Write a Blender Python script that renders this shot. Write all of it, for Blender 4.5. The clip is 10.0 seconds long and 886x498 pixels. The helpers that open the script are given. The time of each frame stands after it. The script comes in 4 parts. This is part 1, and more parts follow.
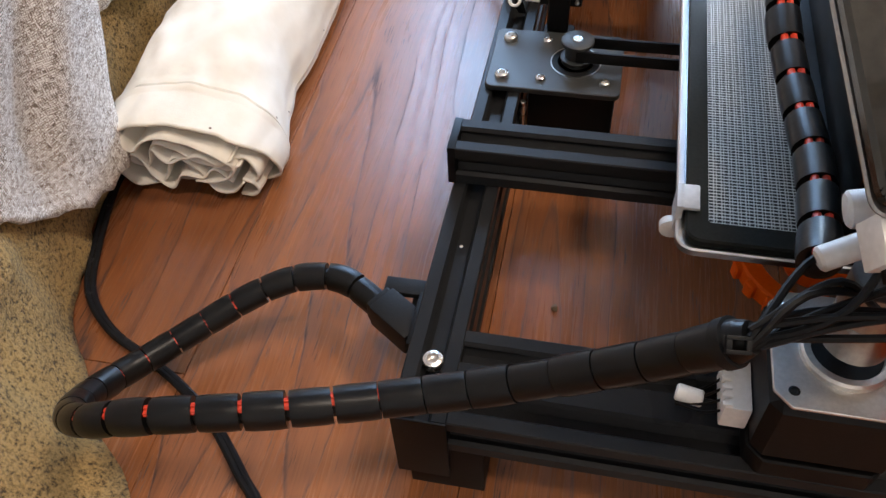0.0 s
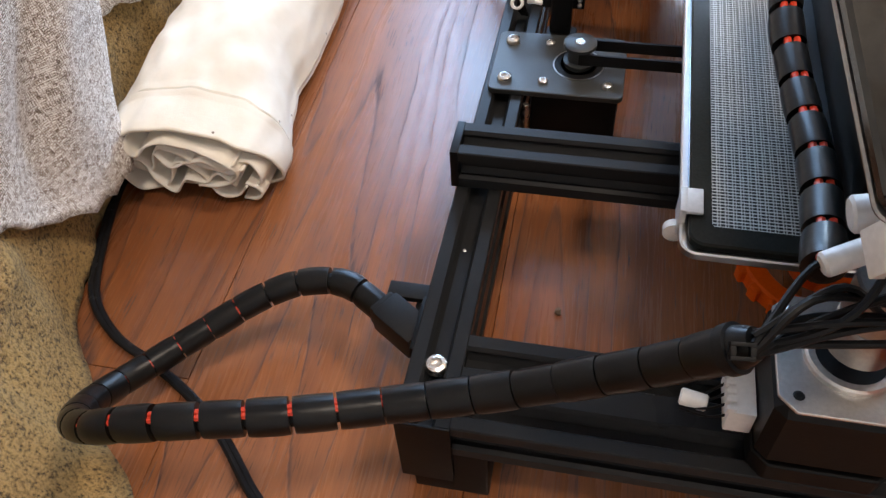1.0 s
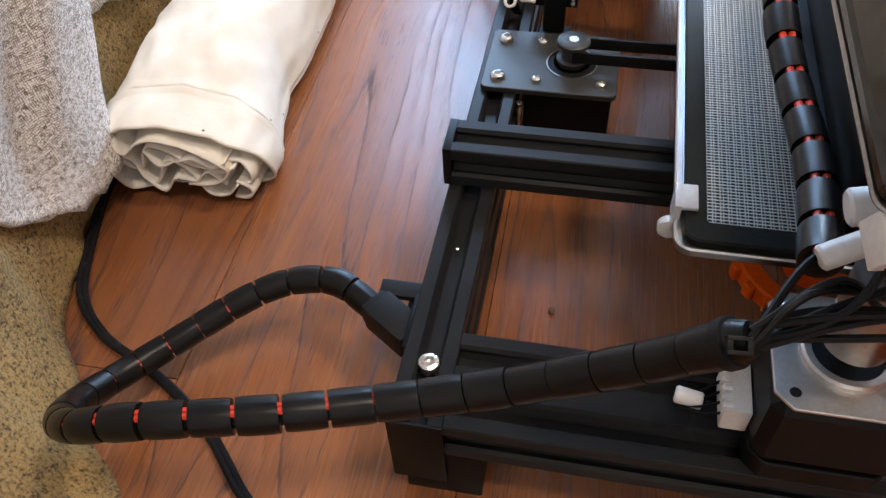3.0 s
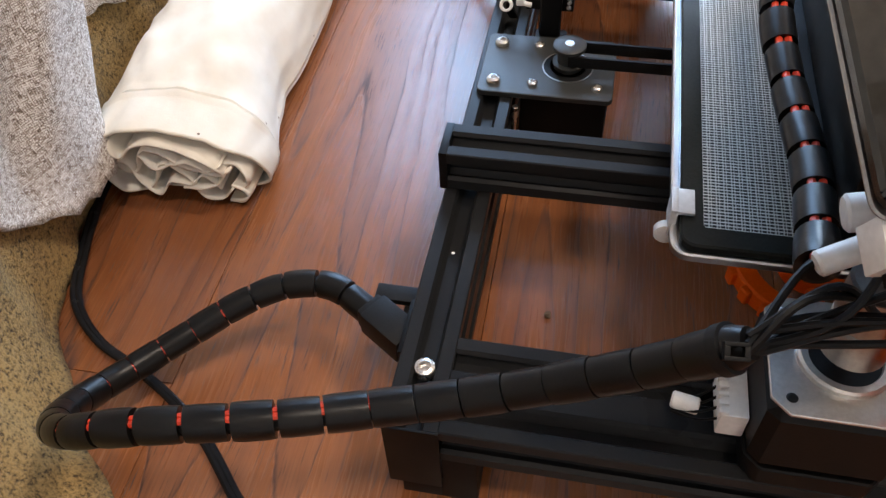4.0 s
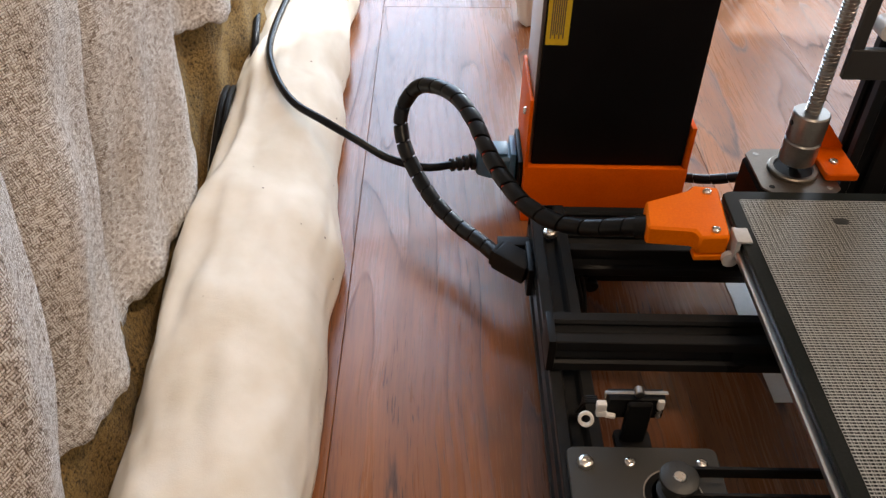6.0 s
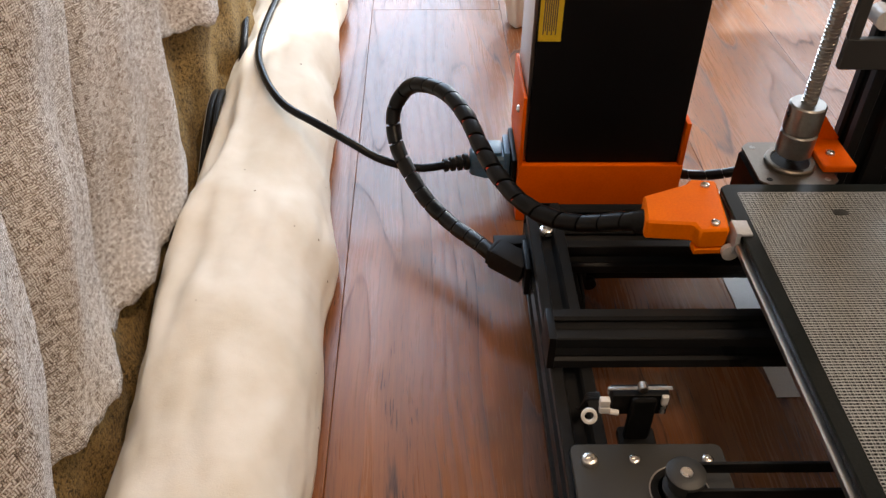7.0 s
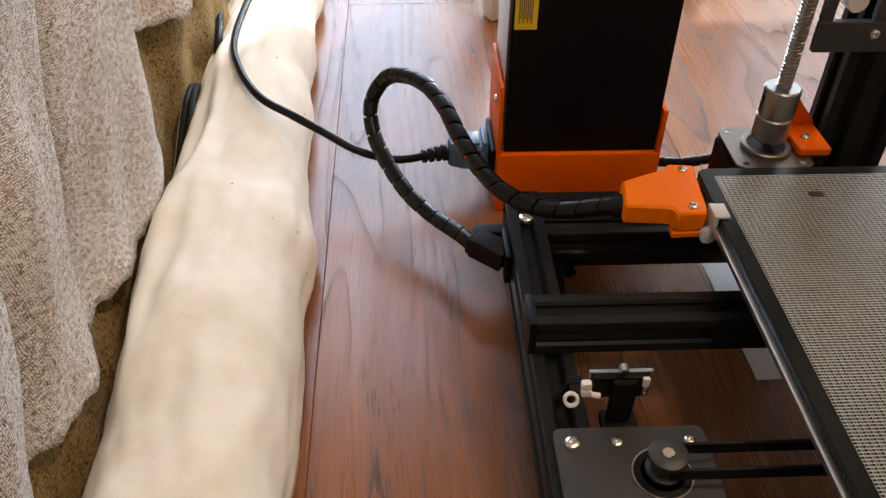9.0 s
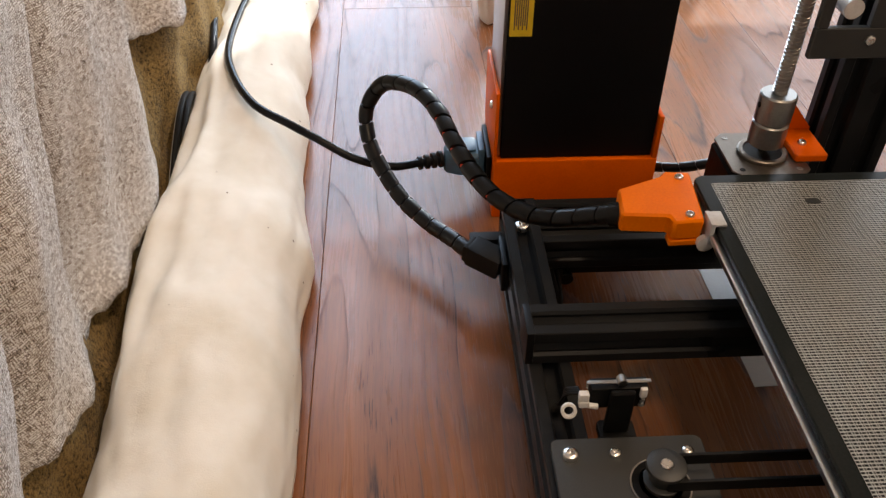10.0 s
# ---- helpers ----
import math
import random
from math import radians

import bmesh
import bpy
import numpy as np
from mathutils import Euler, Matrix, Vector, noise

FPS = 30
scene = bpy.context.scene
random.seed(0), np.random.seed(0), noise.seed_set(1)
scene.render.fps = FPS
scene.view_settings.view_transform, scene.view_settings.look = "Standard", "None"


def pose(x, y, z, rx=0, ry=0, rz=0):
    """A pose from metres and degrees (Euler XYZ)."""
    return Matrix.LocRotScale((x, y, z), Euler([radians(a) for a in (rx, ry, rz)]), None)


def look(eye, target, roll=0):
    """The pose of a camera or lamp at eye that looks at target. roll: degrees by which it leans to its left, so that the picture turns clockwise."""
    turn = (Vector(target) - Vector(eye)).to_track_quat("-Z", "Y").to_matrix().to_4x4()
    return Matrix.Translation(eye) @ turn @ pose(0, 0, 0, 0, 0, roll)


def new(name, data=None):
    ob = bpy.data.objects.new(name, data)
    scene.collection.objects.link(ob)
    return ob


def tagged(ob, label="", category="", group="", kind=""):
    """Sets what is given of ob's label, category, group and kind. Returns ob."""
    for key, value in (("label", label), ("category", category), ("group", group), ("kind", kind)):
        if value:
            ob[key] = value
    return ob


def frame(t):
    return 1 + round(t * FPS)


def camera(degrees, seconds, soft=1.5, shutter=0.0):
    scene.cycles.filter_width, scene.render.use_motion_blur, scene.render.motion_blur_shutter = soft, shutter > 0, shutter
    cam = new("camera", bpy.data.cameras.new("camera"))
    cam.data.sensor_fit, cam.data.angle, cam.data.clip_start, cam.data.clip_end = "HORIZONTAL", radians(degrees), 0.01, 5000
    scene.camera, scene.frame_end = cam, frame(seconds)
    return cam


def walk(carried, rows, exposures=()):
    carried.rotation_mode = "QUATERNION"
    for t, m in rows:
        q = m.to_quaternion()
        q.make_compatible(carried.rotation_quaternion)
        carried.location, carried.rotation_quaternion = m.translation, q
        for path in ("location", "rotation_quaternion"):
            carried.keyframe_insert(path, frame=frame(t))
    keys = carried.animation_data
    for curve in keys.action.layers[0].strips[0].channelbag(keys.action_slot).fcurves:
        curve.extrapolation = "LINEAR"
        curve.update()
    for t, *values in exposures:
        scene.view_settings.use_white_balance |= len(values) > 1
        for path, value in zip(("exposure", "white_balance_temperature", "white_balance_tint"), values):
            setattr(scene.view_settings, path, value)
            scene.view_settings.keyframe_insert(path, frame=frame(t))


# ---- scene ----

# ---------------------------------------------------------------- camera
cam = camera(57.0, 10.0, soft=1.4, shutter=0.35)
PATH = [
    (0, (0.0574, -0.1439, 0.3033), (-0.0078, 0.1085, -0.0001), -3.90),
    (0.5, (0.0563, -0.1447, 0.3027), (-0.0098, 0.1073, -0.0008), -4.12),
    (1, (0.0574, -0.1424, 0.3042), (-0.0096, 0.1096, 0.0009), -4.44),
    (1.5, (0.0577, -0.1423, 0.3037), (-0.0103, 0.1099, 0.0008), -4.79),
    (2, (0.0573, -0.1434, 0.3028), (-0.0090, 0.1090, -0.0003), -4.42),
    (2.5, (0.0573, -0.1427, 0.2998), (-0.0074, 0.1111, -0.0025), -4.00),
    (2.7, (0.0573, -0.1427, 0.2998), (-0.0072, 0.1114, -0.0024), -3.95),
    (3.8, (0.0567, -0.1416, 0.2996), (-0.0049, 0.1145, -0.0015), -3.35),
    (4, (0.0567, -0.1416, 0.2996), (-0.0049, 0.1145, -0.0015), -3.35),
    (4.2, (0.0472, -0.1257, 0.3234), (-0.0115, 0.1238, 0.0163), -2.52),
    (4.3, (0.0430, -0.1161, 0.3241), (-0.0201, 0.1414, 0.0246), -3.00),
    (4.5, (0.0230, -0.0927, 0.3280), (-0.0391, 0.1790, 0.0410), -1.96),
    (4.7, (0.0048, -0.0675, 0.3372), (-0.0541, 0.2140, 0.0592), -0.60),
    (4.8, (-0.0088, -0.0581, 0.3370), (-0.0561, 0.2303, 0.0639), 1.20),
    (5, (-0.0206, -0.0354, 0.3444), (-0.0559, 0.2606, 0.0777), 2.19),
    (5.5, (-0.0481, -0.0010, 0.3494), (-0.0570, 0.3013, 0.0876), 1.85),
    (7, (-0.0562, 0.0037, 0.3411), (-0.0504, 0.3109, 0.0850), 0.53),
    (7.5, (-0.0590, 0.0015, 0.3352), (-0.0507, 0.3085, 0.0789), 0.17),
    (8, (-0.0581, 0.0030, 0.3343), (-0.0470, 0.3093, 0.0773), 0.31),
    (8.5, (-0.0567, 0.0015, 0.3321), (-0.0437, 0.3086, 0.0762), 0.48),
    (9, (-0.0554, 0.0009, 0.3356), (-0.0404, 0.3079, 0.0796), 0.67),
    (9.5, (-0.0543, 0.0042, 0.3382), (-0.0380, 0.3110, 0.0821), 0.67),
    (10, (-0.0546, 0.0052, 0.3386), (-0.0384, 0.3119, 0.0824), 0.40),
]
walk(cam, [(t, look(eye, target, roll)) for t, eye, target, roll in PATH], [(0, 0.40, 6050, 13), (4.0, 0.38, 6050, 13), (4.7, -0.10, 6250, 13), (5.5, -0.34, 6850, 15), (7.0, -0.36, 7450, 17), (10, -0.39, 7500, 17)])

# ---------------------------------------------------------------- light
world = bpy.data.worlds.new("world")
scene.world = world
world.use_nodes = True
wn = world.node_tree.nodes
sky = wn.new("ShaderNodeTexSky")
sky.sky_type, sky.sun_disc = "NISHITA", False
sky.sun_elevation, sky.sun_rotation = radians(46), radians(26.6)
wn["Background"].inputs["Strength"].default_value = 0.12
world.node_tree.links.new(sky.outputs[0], wn["Background"].inputs["Color"])


def area_lamp(name, m, size, size_y, watts, colour):
    data = bpy.data.lights.new(name, "AREA")
    data.shape, data.size, data.size_y, data.energy, data.color = "RECTANGLE", size, size_y, watts, colour
    ob = new(name, data)
    ob.matrix_world = m
    return ob


# daylight in the three window openings beyond the far end of the machine
area_lamp("window_daylight", look((-0.27, 1.49, 0.66), (-0.20, 0.2, 0.40)), 0.60, 1.16, 21.5, (0.46, 0.70, 1.0))
area_lamp("window_daylight", look((0.255, 1.49, 0.38), (-0.10, 0.4, 0.10)), 0.16, 0.50, 10.0, (0.64, 0.83, 1.0))
area_lamp("window_daylight", look((1.00, 1.49, 0.66), (0.6, 0.2, 0.25)), 0.78, 0.70, 7.5, (0.60, 0.80, 1.0))
sun = new("sun", bpy.data.lights.new("sun", "SUN"))
sun.data.energy, sun.data.angle, sun.data.color = 4.5, radians(0.5), (0.84, 0.93, 1.0)
sun.matrix_world = look((1.5, 3.0, math.tan(radians(46)) * 1.118 * 3), (0, 0, 0))
# the room's warm ceiling lamps
for lx, ly, watts in ((0.30, -0.50, 14.5), (0.95, 0.40, 22.0)):
    area_lamp("ceiling_lamp_light", look((lx, ly, 2.30), (lx, ly, 0.0)), 0.24, 0.24, watts, (1.0, 0.81, 0.61))

# ---------------------------------------------------------------- materials


def srgb(r, g, b):
    return tuple((c / 12.92 if c <= 0.04045 else ((c + 0.055) / 1.055) ** 2.4) for c in (r, g, b)) + (1,)


class Mat:
    """A small node material builder."""

    def __init__(self, name, colour=(0.5, 0.5, 0.5), rough=0.5, metal=0.0):
        self.m = bpy.data.materials.new(name)
        self.m.use_nodes = True
        self.t = self.m.node_tree
        self.b = self.t.nodes["Principled BSDF"]
        self.b.inputs["Base Color"].default_value = (*colour[:3], 1)
        self.b.inputs["Roughness"].default_value = rough
        self.b.inputs["Metallic"].default_value = metal

    def node(self, kind, **values):
        n = self.t.nodes.new(kind)
        for key, v in values.items():
            n.inputs[key.replace("_", " ")].default_value = v
        return n

    def link(self, a, b):
        self.t.links.new(a, b)

    def coords(self, scale=(1, 1, 1), rot=(0, 0, 0)):
        tc = self.node("ShaderNodeTexCoord")
        mp = self.node("ShaderNodeMapping", Scale=scale, Rotation=rot)
        self.link(tc.outputs["Object"], mp.inputs["Vector"])
        return mp.outputs[0]

    def noise(self, vec, scale, detail=3.0, rough=0.55):
        n = self.node("ShaderNodeTexNoise", Scale=scale, Detail=detail, Roughness=rough)
        self.link(vec, n.inputs["Vector"])
        return n.outputs["Fac"]

    def ramp(self, fac, stops):
        r = self.node("ShaderNodeValToRGB")
        el = r.color_ramp.elements
        while len(el) < len(stops):
            el.new(0.5)
        for e, (p, c) in zip(el, stops):
            e.position, e.color = p, (*c[:3], 1)
        self.link(fac, r.inputs[0])
        return r.outputs[0]

    def mix(self, fac, a, b, mode="MIX"):
        n = self.t.nodes.new("ShaderNodeMix")
        n.data_type, n.blend_type = "RGBA", mode
        for k, v in ((0, fac), (6, a), (7, b)):
            if hasattr(v, "links"):
                self.link(v, n.inputs[k])
            else:
                n.inputs[k].default_value = v if k == 0 else (*v[:3], 1)
        return n.outputs[2]

    def math(self, op, a, b=0.0):
        n = self.t.nodes.new("ShaderNodeMath")
        n.operation = op
        for k, v in ((0, a), (1, b)):
            if hasattr(v, "links"):
                self.link(v, n.inputs[k])
            else:
                n.inputs[k].default_value = v
        return n.outputs[0]

    def colour(self, out):
        self.link(out, self.b.inputs["Base Color"])

    def rough(self, out):
        self.link(out, self.b.inputs["Roughness"])

    def bump(self, height, strength=0.3, distance=0.001):
        n = self.node("ShaderNodeBump", Strength=strength, Distance=distance)
        self.link(height, n.inputs["Height"])
        self.link(n.outputs[0], self.b.inputs["Normal"])


def speckled(name, dark, light, rough=0.5, metal=0.0, scale=400, big=30, bump=0.15, spread=0.12):
    """A plain surface with fine grain, faint large variation and uneven gloss."""
    m = Mat(name, light, rough, metal)
    v = m.coords()
    fine, wide = m.noise(v, scale, 4), m.noise(v, big, 3)
    f = m.math("ADD", m.math("MULTIPLY", fine, 0.5), m.math("MULTIPLY", wide, 0.5))
    m.colour(m.ramp(f, [(0.32, dark), (0.68, light)]))
    m.rough(m.math("ADD", m.math("MULTIPLY", wide, spread * 2), rough - spread))
    m.bump(fine, bump, 0.0003)
    if light[0] < 0.012:
        m.b.inputs["Specular IOR Level"].default_value = 0.24 if rough < 0.4 else 0.16
    elif light[2] < 0.02:
        m.b.inputs["Specular IOR Level"].default_value = 0.10
    return m.m


def wood_floor():
    m = Mat("dark_wood_plank", rough=0.33)
    info = m.node("ShaderNodeObjectInfo")
    tc = m.node("ShaderNodeTexCoord")
    shift = m.node("ShaderNodeCombineXYZ")
    m.link(m.math("MULTIPLY", info.outputs["Random"], 7.0), shift.inputs[0])
    m.link(m.math("MULTIPLY", info.outputs["Random"], 3.0), shift.inputs[1])
    add = m.t.nodes.new("ShaderNodeVectorMath")
    m.link(tc.outputs["Object"], add.inputs[0])
    m.link(shift.outputs[0], add.inputs[1])
    bend = m.node("ShaderNodeMapping", Scale=(16, 5.5, 1))
    m.link(add.outputs[0], bend.inputs["Vector"])
    swing = m.node("ShaderNodeCombineXYZ")
    m.link(m.math("MULTIPLY", m.math("SUBTRACT", m.noise(bend.outputs[0], 1.0, 3, 0.5), 0.5), 0.015), swing.inputs[0])
    add2 = m.t.nodes.new("ShaderNodeVectorMath")
    m.link(add.outputs[0], add2.inputs[0])
    m.link(swing.outputs[0], add2.inputs[1])

    def scaled(x, y):
        mp = m.node("ShaderNodeMapping", Scale=(x, y, 1))
        m.link(add2.outputs[0], mp.inputs["Vector"])
        return mp.outputs[0]

    cloud = m.noise(scaled(11, 2.0), 1.0, 3, 0.6)
    rings = m.noise(scaled(17, 1.5), 1.0, 1.2, 0.4)
    grain = m.noise(scaled(700, 18), 1.0, 4, 0.65)
    fine = m.noise(scaled(1900, 50), 1.0, 2, 0.5)
    pores = m.noise(scaled(1250, 42), 1.0, 2, 0.6)
    dash = m.noise(scaled(260, 20), 1.0, 4, 0.65)
    patch = m.noise(scaled(34, 6), 1.0, 3, 0.55)
    base = m.ramp(cloud, [(0.28, (0.140, 0.048, 0.017)), (0.5, (0.260, 0.095, 0.033)), (0.72, (0.40, 0.160, 0.058))])
    base = m.mix(m.ramp(grain, [(0.34, (0.40, 0.40, 0.40)), (0.56, (0, 0, 0))]), base, (0.095, 0.033, 0.014))
    base = m.mix(m.ramp(fine, [(0.55, (0, 0, 0)), (0.75, (0.35, 0.35, 0.35))]), base, (0.42, 0.18, 0.075))
    # growth rings: each darkens slowly towards a sharp, broken edge
    saw = m.math("FRACT", m.math("ADD", m.math("MULTIPLY", rings, 12.0), m.math("MULTIPLY", dash, 0.20)))
    late = m.ramp(saw, [(0.35, (0, 0, 0)), (0.90, (0.26, 0.26, 0.26)), (0.955, (1, 1, 1)), (0.985, (0.05, 0.05, 0.05))])
    broken = m.ramp(dash, [(0.38, (0.35, 0.35, 0.35)), (0.52, (1, 1, 1))])
    where = m.ramp(patch, [(0.40, (0.12, 0.12, 0.12)), (0.58, (1, 1, 1))])
    mark = m.math("MULTIPLY", m.math("MULTIPLY", late, m.math("ADD", m.math("MULTIPLY", where, 0.5), 0.5)), broken)
    base = m.mix(m.math("MULTIPLY", mark, 0.92), base, (0.022, 0.009, 0.008))
    # short dark pores, thick in some stretches
    tick = m.math("MULTIPLY", m.ramp(pores, [(0.33, (1, 1, 1)), (0.39, (0, 0, 0))]), m.math("ADD", m.math("MULTIPLY", where, 0.85), 0.08))
    base = m.mix(tick, base, (0.020, 0.008, 0.007))
    m.colour(base)
    m.b.inputs["Specular IOR Level"].default_value = 0.55
    m.rough(m.math("ADD", m.math("ADD", m.math("MULTIPLY", grain, 0.14), m.math("MULTIPLY", m.math("ADD", mark, tick), 0.35)), m.math("ADD", m.math("MULTIPLY", cloud, 0.12), 0.13)))
    m.bump(m.math("SUBTRACT", m.math("MULTIPLY", grain, 0.5), m.math("ADD", mark, tick)), 0.35, 0.00007)
    return m.m


def woven(name, dark, mid, light, pitch):
    """Coarse slubbed tweed on the cloth's own coordinates: threads that cross over and under at random."""
    m = Mat(name, mid, 0.8)
    tc = m.node("ShaderNodeTexCoord")
    uv = tc.outputs["UV"]
    wob = m.node("ShaderNodeTexNoise", Scale=0.11 / pitch, Detail=3.0)
    m.link(uv, wob.inputs["Vector"])
    shift = m.t.nodes.new("ShaderNodeVectorMath")
    shift.operation = "MULTIPLY_ADD"
    m.link(wob.outputs["Color"], shift.inputs[0])
    shift.inputs[1].default_value = (pitch * 2.6, pitch * 2.6, 0)
    m.link(uv, shift.inputs[2])
    sep = m.node("ShaderNodeSeparateXYZ")
    m.link(shift.outputs[0], sep.inputs[0])
    u, v = m.math("DIVIDE", sep.outputs[0], pitch), m.math("DIVIDE", sep.outputs[1], pitch)

    def hashed(a, b, seed):
        at = m.node("ShaderNodeCombineXYZ")
        m.link(a, at.inputs[0])
        m.link(b, at.inputs[1])
        at.inputs[2].default_value = seed
        w = m.t.nodes.new("ShaderNodeTexWhiteNoise")
        m.link(at.outputs[0], w.inputs["Vector"])
        return w.outputs["Value"]

    iu, iv = m.math("FLOOR", u), m.math("FLOOR", v)
    over = m.math("ABSOLUTE", m.math("SUBTRACT", m.math("MODULO", m.math("ADD", iu, iv), 2.0), m.math("GREATER_THAN", hashed(iu, iv, 1.5), 0.85)))

    def thread(place, squeeze):
        mp = m.node("ShaderNodeMapping", Scale=squeeze)
        m.link(shift.outputs[0], mp.inputs["Vector"])
        slubs = m.noise(mp.outputs[0], 0.75 / pitch, 2, 0.6)
        # the hump also drives colour: shaded thread edges, highlit crowns, besides the slubs
        hump = m.math("SINE", m.math("MULTIPLY", m.math("FRACT", place), 3.14159))
        return m.math("MULTIPLY", m.math("ADD", m.math("MULTIPLY", hump, 0.55), 0.45), m.math("MULTIPLY", slubs, 1.5))

    flat, tall = thread(v, (0.34, 1, 1)), thread(u, (1, 0.34, 1))
    weave = m.math("ADD", m.math("MULTIPLY", flat, m.math("SUBTRACT", 1.0, over)), m.math("MULTIPLY", tall, m.math("MULTIPLY", over, 0.85)))
    fuzz = m.math("SUBTRACT", m.noise(uv, 1.6 / pitch, 4, 0.7), 0.5)
    weave = m.math("ADD", weave, m.math("MULTIPLY", fuzz, 0.8))
    slub = m.math("MULTIPLY", m.math("SUBTRACT", m.noise(uv, 0.34 / pitch, 2), 0.5), 0.55)
    weave = m.math("ADD", weave, slub)
    wide = m.math("MULTIPLY", m.math("SUBTRACT", m.noise(uv, 22, 3), 0.5), 0.25)
    m.colour(m.ramp(m.math("ADD", weave, wide), [(0.26, dark), (0.46, mid), (0.72, light)]))
    m.b.inputs["Sheen Weight"].default_value = 0.15
    m.bump(weave, 0.8, pitch * 0.8)
    return m.m


def plush(name, dark, light):
    m = Mat(name, light, 0.95)
    v = m.coords()
    tuft = m.noise(v, 900, 3, 0.65)
    clump = m.noise(v, 430, 3, 0.6)
    wide = m.noise(v, 30, 3)
    f = m.math("ADD", m.math("MULTIPLY", tuft, 0.44), m.math("ADD", m.math("MULTIPLY", clump, 0.44), m.math("MULTIPLY", wide, 0.14)))
    m.colour(m.ramp(f, [(0.41, dark), (0.48, tuple((a * 0.45 + b * 0.55) for a, b in zip(dark, light))), (0.56, light)]))
    m.b.inputs["Sheen Weight"].default_value = 0.04
    m.bump(f, 0.9, 0.003)
    return m.m


def linen():
    m = Mat("white_cotton", (0.8, 0.77, 0.7), 0.88)
    v = m.coords()
    fine = m.noise(v, 1500, 2)
    soft = m.noise(v, 26, 4)
    c = m.ramp(soft, [(0.3, (0.72, 0.67, 0.57)), (0.62, (0.83, 0.795, 0.72))])
    specks = m.node("ShaderNodeTexVoronoi", Scale=62.0)
    m.link(v, specks.inputs["Vector"])
    dot = m.ramp(specks.outputs["Distance"], [(0.035, (1, 1, 1)), (0.055, (0, 0, 0))])
    m.colour(m.mix(dot, c, (0.16, 0.11, 0.07)))
    m.bump(m.math("ADD", m.math("MULTIPLY", fine, 0.3), m.math("MULTIPLY", m.noise(v, 95, 3), 0.7)), 0.35, 0.0012)
    return m.m


